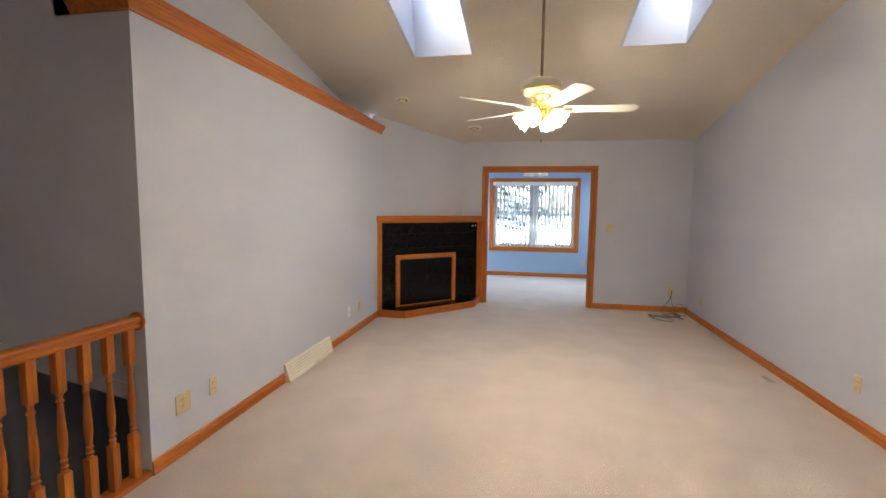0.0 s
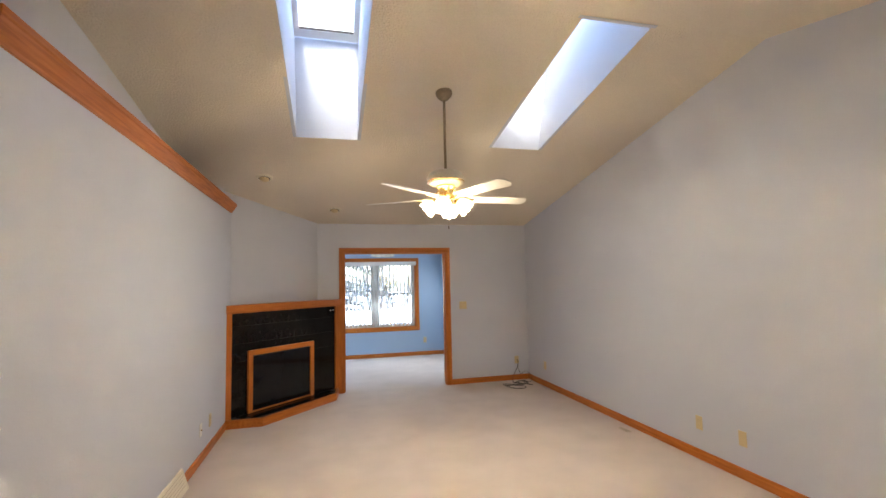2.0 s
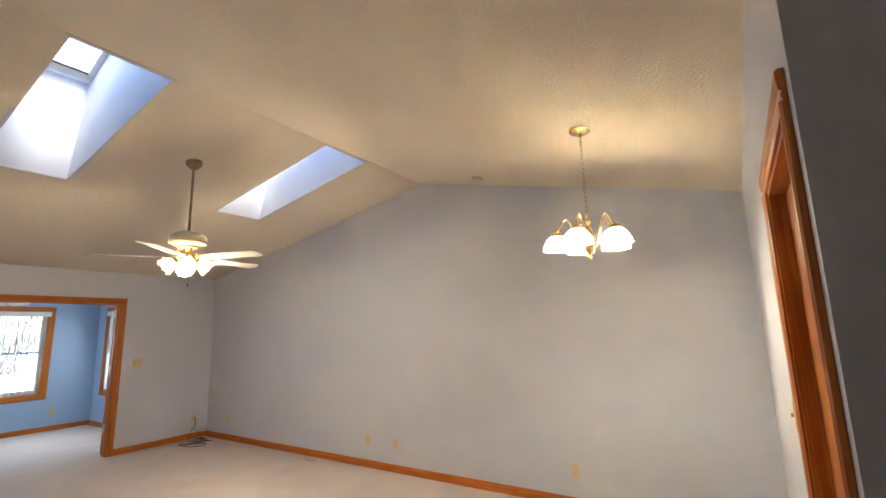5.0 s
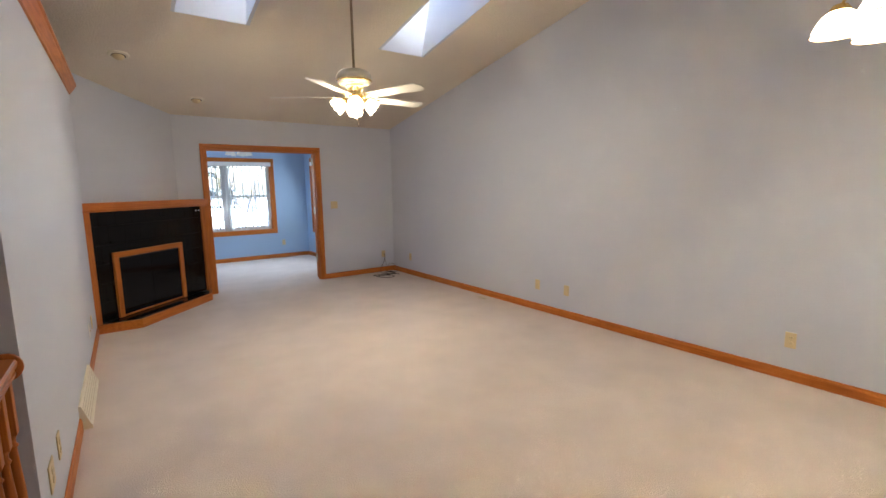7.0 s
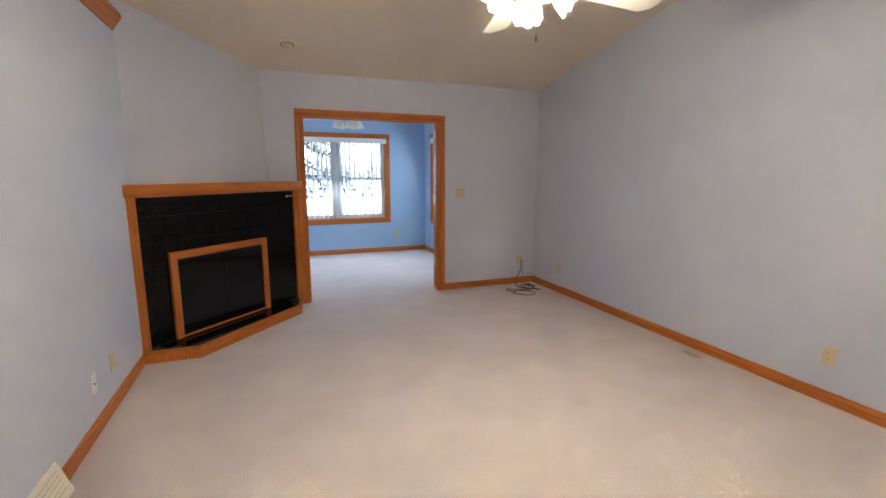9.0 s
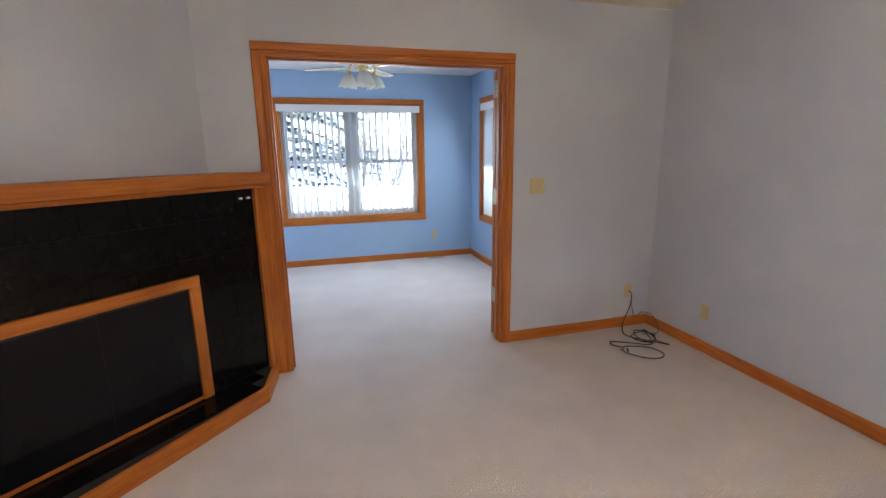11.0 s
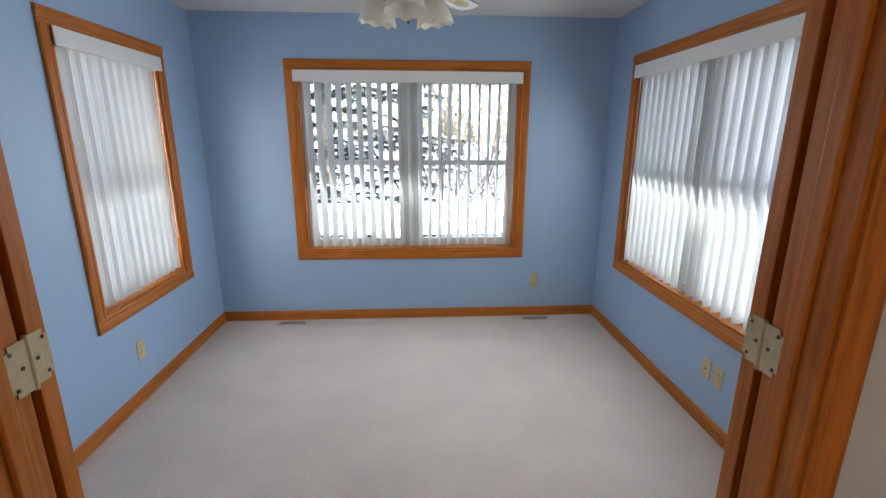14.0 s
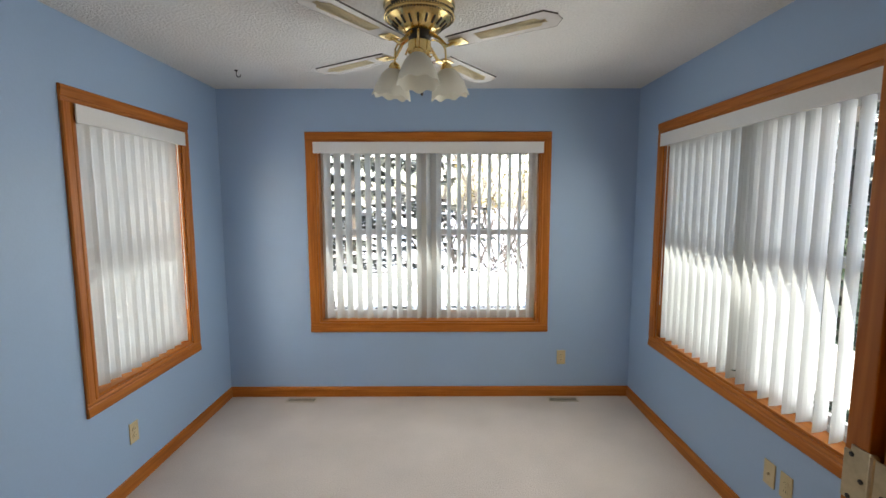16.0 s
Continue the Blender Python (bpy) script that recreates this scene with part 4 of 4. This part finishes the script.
    for i in range(n_lights):
        fan_light(root, (0, 0, -0.155 if rod else -0.135), LIT_GLASS if lit else COLD_GLASS, lit, (1.0, 0.80, 0.54), radians(light_first + i * 360 / n_lights), radians(52 if rod else 9), 0.085 if rod else 0.135, 0.03 if rod else 0.045, 0.8 if rod else 1.02, watts)
    bm = bmesh.new()
    tube(bm, [(0.01, -0.02, low - 0.17), (0.01, -0.021, low - 0.30)], 0.0012, 6)
    c = part("pull_chain", bm, OLD_BRASS, root)
    bm = bmesh.new()
    lathe(bm, [(0.001, 0.0), (0.004, -0.006), (0.0055, -0.02), (0.003, -0.028)], Matrix.Translation((0.01, -0.021, low - 0.30)), 10)
    part("chain_bob", bm, DARK_WOOD, c, "dark wooden bob", True)
    return root


ceiling_fan("ceiling_fan", (1.235, 3.895, 2.375), ceil_z(3.895), True, "white five-bladed ceiling fan on a brass rod, lamps lit", True, 5, 4, 4, 66, BLADE_WHITE, False, 1.85)
ceiling_fan("ceiling_fan", (1.266, 8.74, 2.375), SUN_CEIL, False, "brass flush ceiling fan with cane-inset blades, lamps off", False, 4, 56, 3, -90, BLADE_WASHED, True, 0.0)

# chandelier over the dining end
CX, CY, CZ = 1.93, 0.68, ceil_z(0.68)
chand = thing("chandelier", (CX, CY, 2.085), "polished brass five-armed chandelier with lit frosted bell shades", "chandelier")
up = CZ - 2.085
bm = bmesh.new()
lathe(bm, [(0.064, up + 0.02), (0.066, up - 0.008), (0.05, up - 0.022), (0.015, up - 0.03), (0.006, up - 0.045)], None, 28)
part("canopy", bm, BRASS, chand, "", True)
link = None
n_links = 17
z_hi, z_lo = up - 0.045, 0.125
for i in range(n_links):
    step = (z_hi - z_lo) / n_links
    if link is None:
        bm = bmesh.new()
        tube(bm, [(0.008 * math.cos(2 * math.pi * k / 12), 0, (step * 0.62) * math.sin(2 * math.pi * k / 12)) for k in range(12)], 0.0022, 6, True)
        link = mesh_of("chain_link", bm, BRASS, True)
    o = new("chain_link", link)
    o.parent = chand
    o.matrix_local = pose(0.003 * math.sin(i), 0, z_hi - (i + 0.5) * step, 0, 0, 90 * (i % 2) + 15)
bm = bmesh.new()
lathe(bm, [(0.005, 0.135), (0.012, 0.12), (0.008, 0.10), (0.02, 0.085), (0.012, 0.06), (0.028, 0.03), (0.034, 0.0), (0.024, -0.03), (0.012, -0.05), (0.03, -0.075), (0.022, -0.1), (0.008, -0.115), (0.013, -0.13), (0.004, -0.146)], None, 24)
part("stem", bm, BRASS, chand, "turned brass stem", True)
for i in range(5):
    az = 2 * math.pi * i / 5 + 0.55
    e = Vector((math.cos(az), math.sin(az), 0))
    zz = Vector((0, 0, 1))
    bm = bmesh.new()
    pts = []
    for k in range(15):
        t = k / 14
        r = 0.025 + 0.16 * t
        h = -0.05 + 0.02 * math.sin(math.pi * min(1, t * 2.2)) * -1 + 0.115 * (math.sin(math.pi * max(0.0, (t - 0.25) / 0.75) ** 0.9) if t > 0.25 else 0) + 0.075 * t
        pts.append(e * r + zz * h)
    tube(bm, pts, 0.0055, 8)
    arm = part("arm", bm, BRASS, chand, "curved brass arm", True)
    tip = pts[-1]
    m = Matrix.Translation(tip)
    bm = bmesh.new()
    lathe(bm, [(0.006, 0.015), (0.024, 0.008), (0.034, -0.006), (0.034, -0.022), (0.028, -0.024)], m, 20)
    part("socket_cup", bm, BRASS, arm, "", True)
    bm = bmesh.new()
    bell(bm, m @ Matrix.Translation((0, 0, -0.014)), 0.034, 0.088, 0.086, 0)
    shade = part("shade", bm, LIT_GLASS, arm, "lit frosted glass bell", True)
    bm = bmesh.new()
    tube(bm, [tip + Vector((0.089 * math.cos(2 * math.pi * k / 28), 0.089 * math.sin(2 * math.pi * k / 28), -0.1)) for k in range(28)], 0.0028, 6, True)
    part("rim", bm, BRASS, arm, "", True)
    bm = bmesh.new()
    lathe(bm, [(0.010, -0.02), (0.013, -0.03), (0.022, -0.045), (0.024, -0.058), (0.017, -0.072), (0.006, -0.076)], m, 16)
    part("bulb", bm, BULB_ON, arm, "", True)
    point_lamp(chand.matrix_world @ (tip + Vector((0, 0, -0.104))), 0.42, (1.0, 0.80, 0.54))


# ---- small fixtures ----
def smoke_detector(x, y, name, label):
    s = -NSLOPE if y > RY else SSLOPE
    root = new(name)
    root.empty_display_size = 0.05
    root.matrix_world = Matrix.Translation((x, y, ceil_z(y))) @ Matrix.Rotation(math.atan(s), 4, "X")
    tagged(root, label, "detector", "ceiling detectors")
    bm = bmesh.new()
    lathe(bm, [(0.068, 0.004), (0.07, -0.004), (0.068, -0.012), (0.058, -0.014)], None, 32)
    part("base_ring", bm, WHITE, root, "", True)
    bm = bmesh.new()
    lathe(bm, [(0.056, -0.012), (0.056, -0.03), (0.046, -0.038), (0.02, -0.04)], None, 32)
    part("cap", bm, GRILLE, root, "yellowed plastic cap", True)
    bm = bmesh.new()
    lathe(bm, [(0.018, -0.039), (0.016, -0.043), (0.004, -0.044)], None, 16)
    part("button", bm, WHITE, root, "", True)


def recessed_light(x, y):
    root = new("recessed_light")
    root.empty_display_size = 0.05
    root.matrix_world = Matrix.Translation((x, y, ceil_z(y))) @ Matrix.Rotation(math.atan(-NSLOPE), 4, "X")
    tagged(root, "unlit recessed eyeball light with an off-white ring", "ceiling light", "recessed lights")
    bm = bmesh.new()
    lathe(bm, [(0.06, 0.001), (0.088, 0.001), (0.09, -0.005), (0.082, -0.012), (0.062, -0.014), (0.058, -0.006)], None, 36)
    part("trim_ring", bm, CREAM, root, "", True)
    bm = bmesh.new()
    lathe(bm, [(0.0595, -0.0135), (0.0605, -0.0145), (0.0585, -0.0155), (0.055, -0.015)], None, 36)
    part("gap", bm, DARK, root, "dark gap round the eyeball", True)
    bm = bmesh.new()
    lathe(bm, [(0.053, -0.006), (0.053, -0.016), (0.047, -0.03), (0.034, -0.041), (0.016, -0.047)], Matrix.Rotation(radians(14), 4, "Y"), 32)
    part("eyeball", bm, IVORY, root, "", True)


recessed_light(-0.364, 5.67)
recessed_light(0.39, 6.63)
smoke_detector(3.03, 2.0, "smoke_detector", "round off-white smoke detector on the sloped ceiling")


def plate(name, at, facing, kind, label, mat=None, wide=1):
    """A wall plate at a place; facing is the wall's outward way in degrees about z (0: +x)."""
    root = thing(name, at, label, "switch" if "switch" in name else "outlet", "wall plates", facing - 90)
    mat = mat or IVORY
    w = 0.035 if wide == 1 else 0.058
    bm = bmesh.new()
    box(bm, -w, w, 0.0, 0.006, -0.058, 0.058, 0.003)
    part("cover_plate", bm, mat, root)
    if kind == "duplex":
        for dz in (-0.02, 0.02):
            bm = bmesh.new()
            lathe(bm, [(0.0165, 0.0), (0.0165, 0.002), (0.0155, 0.0025)], Matrix.Translation((0, 0.006, dz)) @ Matrix.Rotation(-math.pi / 2, 4, "X"), 18)
            r = part("receptacle", bm, mat, root)
            for dx in (-0.006, 0.006):
                bm = bmesh.new()
                box(bm, dx - 0.001, dx + 0.001, 0.0083, 0.0088, dz - 0.003, dz + 0.005)
                part("slot", bm, DARK, r)
    elif kind == "toggle":
        for dx in ((0,) if wide == 1 else (-0.023, 0.023)):
            bm = bmesh.new()
            box(bm, dx - 0.005, dx + 0.005, 0.006, 0.016, -0.004, 0.012, 0.002)
            part("toggle", bm, mat, root)
    elif kind == "jack":
        bm = bmesh.new()
        lathe(bm, [(0.006, 0.0), (0.006, 0.008), (0.003, 0.01)], Matrix.Translation((0, 0.006, 0)) @ Matrix.Rotation(-math.pi / 2, 4, "X"), 12)
        part("socket", bm, OLD_BRASS, root)
    bm = bmesh.new()
    lathe(bm, [(0.003, 0.0), (0.002, 0.001)], Matrix.Translation((0, 0.006, 0.0 if kind == "duplex" else -0.04)) @ Matrix.Rotation(-math.pi / 2, 4, "X"), 10)
    part("screw", bm, OLD_BRASS, root)


O_L = "ivory plastic duplex outlet near the baseboard"
for yy, zz, kd in ((3.80, 0.305, "duplex"), (3.38, 0.305, "blank"), (1.35, 0.30, "duplex"), (6.66, 0.30, "duplex")):
    plate("wall_outlet", (XE, yy, zz), 180, kd, O_L if kd == "duplex" else "blank ivory cover plate near the baseboard")
for yy, zz, kd, wd in ((2.565, 0.31, "duplex", 2), (2.82, 0.315, "duplex", 1), (5.02, 0.285, "jack", 1), (5.34, 0.285, "duplex", 1)):
    plate("wall_outlet", (XW, yy, zz), 0, kd, "white cable jack plate near the baseboard" if kd == "jack" else O_L, WHITE if kd == "jack" else None, wd)
plate("light_switch", (2.335, YN, 1.2), 270, "toggle", "ivory double toggle switch beside the doorway", None, 2)
plate("wall_outlet", (3.2, YN, 0.31), 270, "jack", "ivory cable jack with a black cable plugged in")
plate("light_switch", (1.49, YS, 1.2), 90, "toggle", "ivory toggle switch beside the door")
plate("wall_outlet", (2.2, YS, 0.32), 90, "duplex", O_L)
plate("wall_outlet", (2.328, SN, 0.325), 270, "duplex", "ivory duplex outlet under the window")
plate("wall_outlet", (SW, 9.07, 0.31), 0, "duplex", "ivory duplex outlet under the window")
plate("wall_outlet", (SE, 8.64, 0.33), 180, "jack", "ivory cable jack under the window")
plate("wall_outlet", (SE, 8.54, 0.33), 180, "duplex", "ivory duplex outlet under the window")

# sloped baseboard register at the west wall's foot
g = thing("baseboard_register", (XW, 4.075, 0.0), "off-white sloped metal baseboard register at the wall's foot", "vent")
PRO = [(0.001, 0.0), (0.058, 0.0), (0.058, 0.02), (0.05, 0.034), (0.018, 0.138), (0.012, 0.152), (0.001, 0.155)]
AL = Matrix(((1, 0, 0, 0), (0, 0, 1, -0.40), (0, 1, 0, 0), (0, 0, 0, 1)))
bm = bmesh.new()
prism(bm, PRO, AL, 0.80)
part("housing", bm, CREAM, g, "", True)
for e in (-0.418, 0.4):
    bm = bmesh.new()
    prism(bm, [(u * 1.04, v * 1.01) for u, v in PRO], Matrix(((1, 0, 0, 0), (0, 0, 1, e), (0, 1, 0, 0), (0, 0, 0, 1))), 0.018)
    part("end_cap", bm, CREAM, g)
for i in range(5):
    a = i / 4
    bm = bmesh.new()
    box(bm, -0.001, 0.0012, -0.385, 0.385, -0.002, 0.002)
    bm.transform(pose(0.048 - 0.028 * a, 0, 0.044 + 0.088 * a, 0, -17, 0))
    part("slat", bm, GRILLE, g)


def floor_register(x, y, turn, size=(1.0, 1.0)):
    root = thing("floor_register", (x, y, 0.0), "beige metal floor register set in the carpet", "vent", "floor registers", turn)
    root.scale = (size[0], size[1], 1)
    for nm, dims in (("frame", (-0.14, 0.14, -0.06, -0.045, 0.0, 0.006)), ("frame", (-0.14, 0.14, 0.045, 0.06, 0.0, 0.006)),
                     ("frame", (-0.14, -0.125, -0.045, 0.045, 0.0, 0.006)), ("frame", (0.125, 0.14, -0.045, 0.045, 0.0, 0.006))):
        boxed(nm, dims, GRILLE, root, "", 0.002)
    boxed("well", (-0.125, 0.125, -0.045, 0.045, 0.0005, 0.0015), DARK, root, "dark opening under the slats")
    for i in range(14):
        boxed("slat", (-0.119 + i * 0.0175, -0.1145 + i * 0.0175, -0.045, 0.045, 0.0015, 0.005), GRILLE, root)


floor_register(3.275, 4.65, 90, (0.55, 0.5))
floor_register(3.29, 0.28, 90, (1.0, 0.6))
floor_register(0.235, 10.13, 0, (0.85, 0.6))
floor_register(2.33, 10.13, 0, (0.85, 0.6))

# black cable from the jack, coiled on the carpet
cable = thing("coax_cable", (3.05, 6.9, 0.0), "black coaxial cable coiled on the carpet", "cable")


def bend(pts, n=6):
    """A smooth line through the given points."""
    p = [Vector(q) for q in pts]
    p = [p[0] * 2 - p[1]] + p + [p[-1] * 2 - p[-2]]
    out = []
    for i in range(1, len(p) - 2):
        for k in range(n):
            t = k / n
            out.append(0.5 * ((2 * p[i]) + (p[i + 1] - p[i - 1]) * t + (2 * p[i - 1] - 5 * p[i] + 4 * p[i + 1] - p[i + 2]) * t * t + (3 * p[i] - p[i - 1] - 3 * p[i + 1] + p[i + 2]) * t ** 3))
    return out + [p[-2]]


pts = [(3.2, 7.222, 0.31), (3.205, 7.19, 0.29), (3.17, 7.16, 0.19), (3.10, 7.13, 0.10), (3.06, 7.08, 0.02), (3.08, 7.0, 0.006), (3.17, 6.90, 0.006), (3.26, 6.80, 0.006)]
for k in range(16):
    a = -0.9 + k * 0.95
    rr = 0.115 + 0.018 * math.sin(k * 1.7)
    pts.append((3.17 + 0.012 * math.sin(k * 1.3) + rr * 0.75 * math.cos(a), 6.97 + 0.02 * math.cos(k * 0.9) + rr * math.sin(a), 0.006 + 0.0035 * k ** 0.6))
pts += [(3.14, 6.84, 0.012), (2.98, 6.93, 0.006), (2.88, 6.98, 0.006), (2.85, 6.93, 0.006), (2.89, 6.87, 0.006)]
bm = bmesh.new()
tube(bm, bend(pts, 5), 0.0042, 8)
part("cable_loop", local(cable, bm), RUBBER, cable, "", True)
bm = bmesh.new()
tube(bm, bend([(2.86, 6.84, 0.006), (2.87, 6.76, 0.006), (2.95, 6.66, 0.006), (3.05, 6.64, 0.006), (3.11, 6.70, 0.006), (3.08, 6.80, 0.006), (2.98, 6.86, 0.006), (2.90, 6.87, 0.006), (2.87, 6.82, 0.012)]), 0.0042, 8)
part("loose_loop", local(cable, bm), RUBBER, cable, "", True)
bm = bmesh.new()
tube(bm, bend([(3.205, 7.19, 0.285), (3.20, 7.17, 0.19), (3.23, 7.16, 0.10), (3.29, 7.15, 0.14), (3.35, 7.10, 0.12), (3.36, 7.03, 0.03), (3.30, 7.0, 0.008), (3.2, 7.03, 0.006)]), 0.0028, 8)
part("lead", local(cable, bm), RUBBER, cable, "", True)
bm = bmesh.new()
tube(bm, [(2.90, 6.82, 0.012), (2.885, 6.79, 0.008)], [0.008, 0.006], 8)
part("plug", local(cable, bm), RUBBER, cable)

# hook in the sunroom's ceiling
hook = thing("ceiling_hook", (0.021, 9.726, SUN_CEIL), "small dark swag hook screwed into the ceiling", "hook")
bm = bmesh.new()
tube(bm, [(0, 0, 0.002), (0, 0, -0.02)] + [(0.014 - 0.014 * math.cos(a), 0, -0.03 - 0.014 * math.sin(a)) for a in [0.3 * k for k in range(12)]], 0.003, 8)
part("hook_body", bm, DARK, hook, "", True)
bm = bmesh.new()
lathe(bm, [(0.012, 0.001), (0.012, -0.003), (0.005, -0.008)], None, 14)
part("hook_base", bm, DARK, hook, "", True)

# ---- trees and shrubs ----
def spruce(x, y, height, seed, label):
    rnd = random.Random(seed)
    root = thing("spruce_tree", (x, y, -0.8), label, "tree", "garden trees", rnd.uniform(0, 360))
    bm = bmesh.new()
    tube(bm, [(0, 0, -0.2), (0.02, 0, height * 0.5), (0, 0, height)], [0.13, 0.08, 0.01], 10)
    part("trunk", bm, BARK, root)
    verts, faces, sv, sf = [], [], [], []
    z = 0.35
    while z < height:
        reach = (height - z) * 0.36 + 0.15
        for b in range(rnd.randint(6, 8)):
            az = rnd.uniform(0, 2 * math.pi)
            ln = reach * rnd.uniform(0.75, 1.1)
            droop = rnd.uniform(0.1, 0.35)
            steps = max(3, int(ln / 0.11))
            for s in range(1, steps + 1):
                t = s / steps
                c = Vector((math.cos(az) * ln * t, math.sin(az) * ln * t, z - droop * ln * t * t + 0.12 * ln * t))
                for k in range(10):
                    d = Vector((math.cos(az + rnd.uniform(-1.3, 1.3)), math.sin(az + rnd.uniform(-1.3, 1.3)), rnd.uniform(-0.75, 0.15))).normalized() * rnd.uniform(0.09, 0.2)
                    w = d.cross(Vector((rnd.uniform(-1, 1), rnd.uniform(-1, 1), 1))).normalized() * 0.026
                    i0 = len(verts)
                    verts += [c - w, c + w, c + d]
                    faces.append((i0, i0 + 1, i0 + 2))
                if rnd.random() < 0.8:
                    q = rnd.uniform(0.03, 0.07)
                    i0 = len(sv)
                    for a in range(5):
                        sv.append(c + Vector((q * math.cos(a * 1.257) * rnd.uniform(0.7, 1.3), q * math.sin(a * 1.257) * rnd.uniform(0.7, 1.3), 0.012)))
                    sv.append(c + Vector((0, 0, 0.045)))
                    sf += [(i0 + a, i0 + (a + 1) % 5, i0 + 5) for a in range(5)]
        z += rnd.uniform(0.16, 0.24)
    for nm, vv, ff, mt, lb in (("crown", verts, faces, NEEDLE, ""), ("snow_load", sv, sf, SNOW, "snow lying on the boughs")):
        me = bpy.data.meshes.new(nm)
        me.from_pydata([tuple(v) for v in vv], [], ff)
        me.materials.append(mt)
        o = new(nm, me)
        o.parent = root
        tagged(o, lb)
    return root


def bare_tree(x, y, height, seed, label, name="bare_tree", spread=0.5, stems=1, leaf=None):
    rnd = random.Random(seed)
    root = thing(name, (x, y, -0.8), label, "tree" if name == "bare_tree" else "shrub", "garden trees", 0)
    bm = bmesh.new()
    lv, lf = [], []

    def grow(p, d, ln, r, depth):
        mid = p + d * ln * 0.5 + Vector((rnd.uniform(-1, 1), rnd.uniform(-1, 1), 0)) * ln * 0.06
        q = p + d * ln
        tube(bm, [p, mid, q], [r, r * 0.82, r * 0.65], 5)
        if depth == 0 or r < 0.003:
            if leaf:
                for _ in range(10):
                    c = q + Vector((rnd.gauss(0, 0.07), rnd.gauss(0, 0.07), rnd.gauss(0, 0.07)))
                    a = Vector((rnd.uniform(-1, 1), rnd.uniform(-1, 1), rnd.uniform(-1, 1))).normalized() * 0.028
                    b = a.cross(Vector((rnd.uniform(-1, 1), rnd.uniform(-1, 1), 1))).normalized() * 0.014
                    i0 = len(lv)
                    lv.extend([c - a, c + b, c + a, c - b])
                    lf.append((i0, i0 + 1, i0 + 2, i0 + 3))
            return
        for _ in range(rnd.randint(2, 3)):
            nd = (d + Vector((rnd.uniform(-1, 1), rnd.uniform(-1, 1), rnd.uniform(-0.2, 0.6))) * spread).normalized()
            grow(q if rnd.random() < 0.6 else mid, nd, ln * rnd.uniform(0.6, 0.82), r * 0.62, depth - 1)

    for s in range(stems):
        d = Vector((rnd.uniform(-1, 1) * 0.25 * (stems > 1), rnd.uniform(-1, 1) * 0.25 * (stems > 1), 1)).normalized()
        grow(Vector((rnd.uniform(-0.2, 0.2) * (stems > 1), rnd.uniform(-0.2, 0.2) * (stems > 1), -0.1)), d, height * 0.33, 0.008 * height + 0.006, 5)
    part("branches", bm, BARK, root)
    if leaf:
        me = bpy.data.meshes.new("foliage")
        me.from_pydata([tuple(v) for v in lv], [], lf)
        me.materials.append(leaf)
        o = new("foliage", me)
        o.parent = root
    return root


GOLD_LEAF = paint("yellowed_leaves", (0.22, 0.17, 0.05), 0.7, 0.3, 20, 3, 0.1)
EVERGREEN = paint("evergreen_shrub_leaves", (0.05, 0.085, 0.05), 0.6, 0.3, 20, 3, 0.1)
spruce(0.0, 13.4, 7.5, 3, "snow-laden green spruce in the garden")
spruce(-2.4, 15.5, 7.5, 8, "tall snow-dusted spruce in the garden")
spruce(6.9, 13.6, 7.5, 15, "snow-laden green spruce in the garden")
spruce(-5.0, 12.0, 6.5, 21, "snow-laden green spruce in the garden")
spruce(-6.5, 15.5, 8.0, 23, "tall snow-dusted spruce in the garden")
spruce(6.9, 8.9, 7.0, 31, "snow-laden green spruce in the garden")
spruce(7.6, 11.2, 8.0, 33, "tall snow-dusted spruce in the garden")
bare_tree(2.5, 14.6, 4.6, 5, "bare tree with a few yellowed leaves in the snow", "bare_tree", 0.55, 1, GOLD_LEAF)
bare_tree(1.9, 13.7, 4.4, 25, "bare tree with a few yellowed leaves in the snow", "bare_tree", 0.55, 2, GOLD_LEAF)
bare_tree(2.7, 13.3, 3.6, 26, "leafless tree with fine dark twigs in the snow", "bare_tree", 0.6, 2)
bare_tree(1.3, 14.4, 4.2, 27, "leafless tree with fine dark twigs in the snow", "bare_tree", 0.6, 2)
bare_tree(3.6, 15.8, 4.8, 7, "leafless tree with fine dark twigs in the snow")
bare_tree(1.5, 16.2, 3.9, 6, "leafless tree with fine dark twigs in the snow")
bare_tree(6.6, 12.4, 4.8, 9, "leafless tree with fine dark twigs in the snow")
for x, y, h, sd in ((2.0, 12.7, 1.7, 12), (2.7, 13.1, 2.0, 19), (0.1, 12.4, 1.2, 14), (-0.8, 12.9, 1.5, 24)):
    bare_tree(x, y, h, sd, "leafless shrub dusted with snow", "shrub", 0.65, 5, SNOW)
spruce(5.6, 11.3, 5.0, 41, "snow-laden green spruce close to the house")
bare_tree(4.7, 10.1, 2.5, 16, "dense evergreen shrub beside the house in snow", "shrub", 0.6, 6, EVERGREEN)
bare_tree(4.5, 11.0, 2.7, 18, "dense evergreen shrub beside the house in snow", "shrub", 0.6, 6, EVERGREEN)
bare_tree(4.2, 9.2, 1.9, 51, "dense evergreen shrub beside the house in snow", "shrub", 0.6, 6, EVERGREEN)
bare_tree(4.4, 8.2, 1.8, 52, "dense evergreen shrub beside the house in snow", "shrub", 0.6, 6, EVERGREEN)
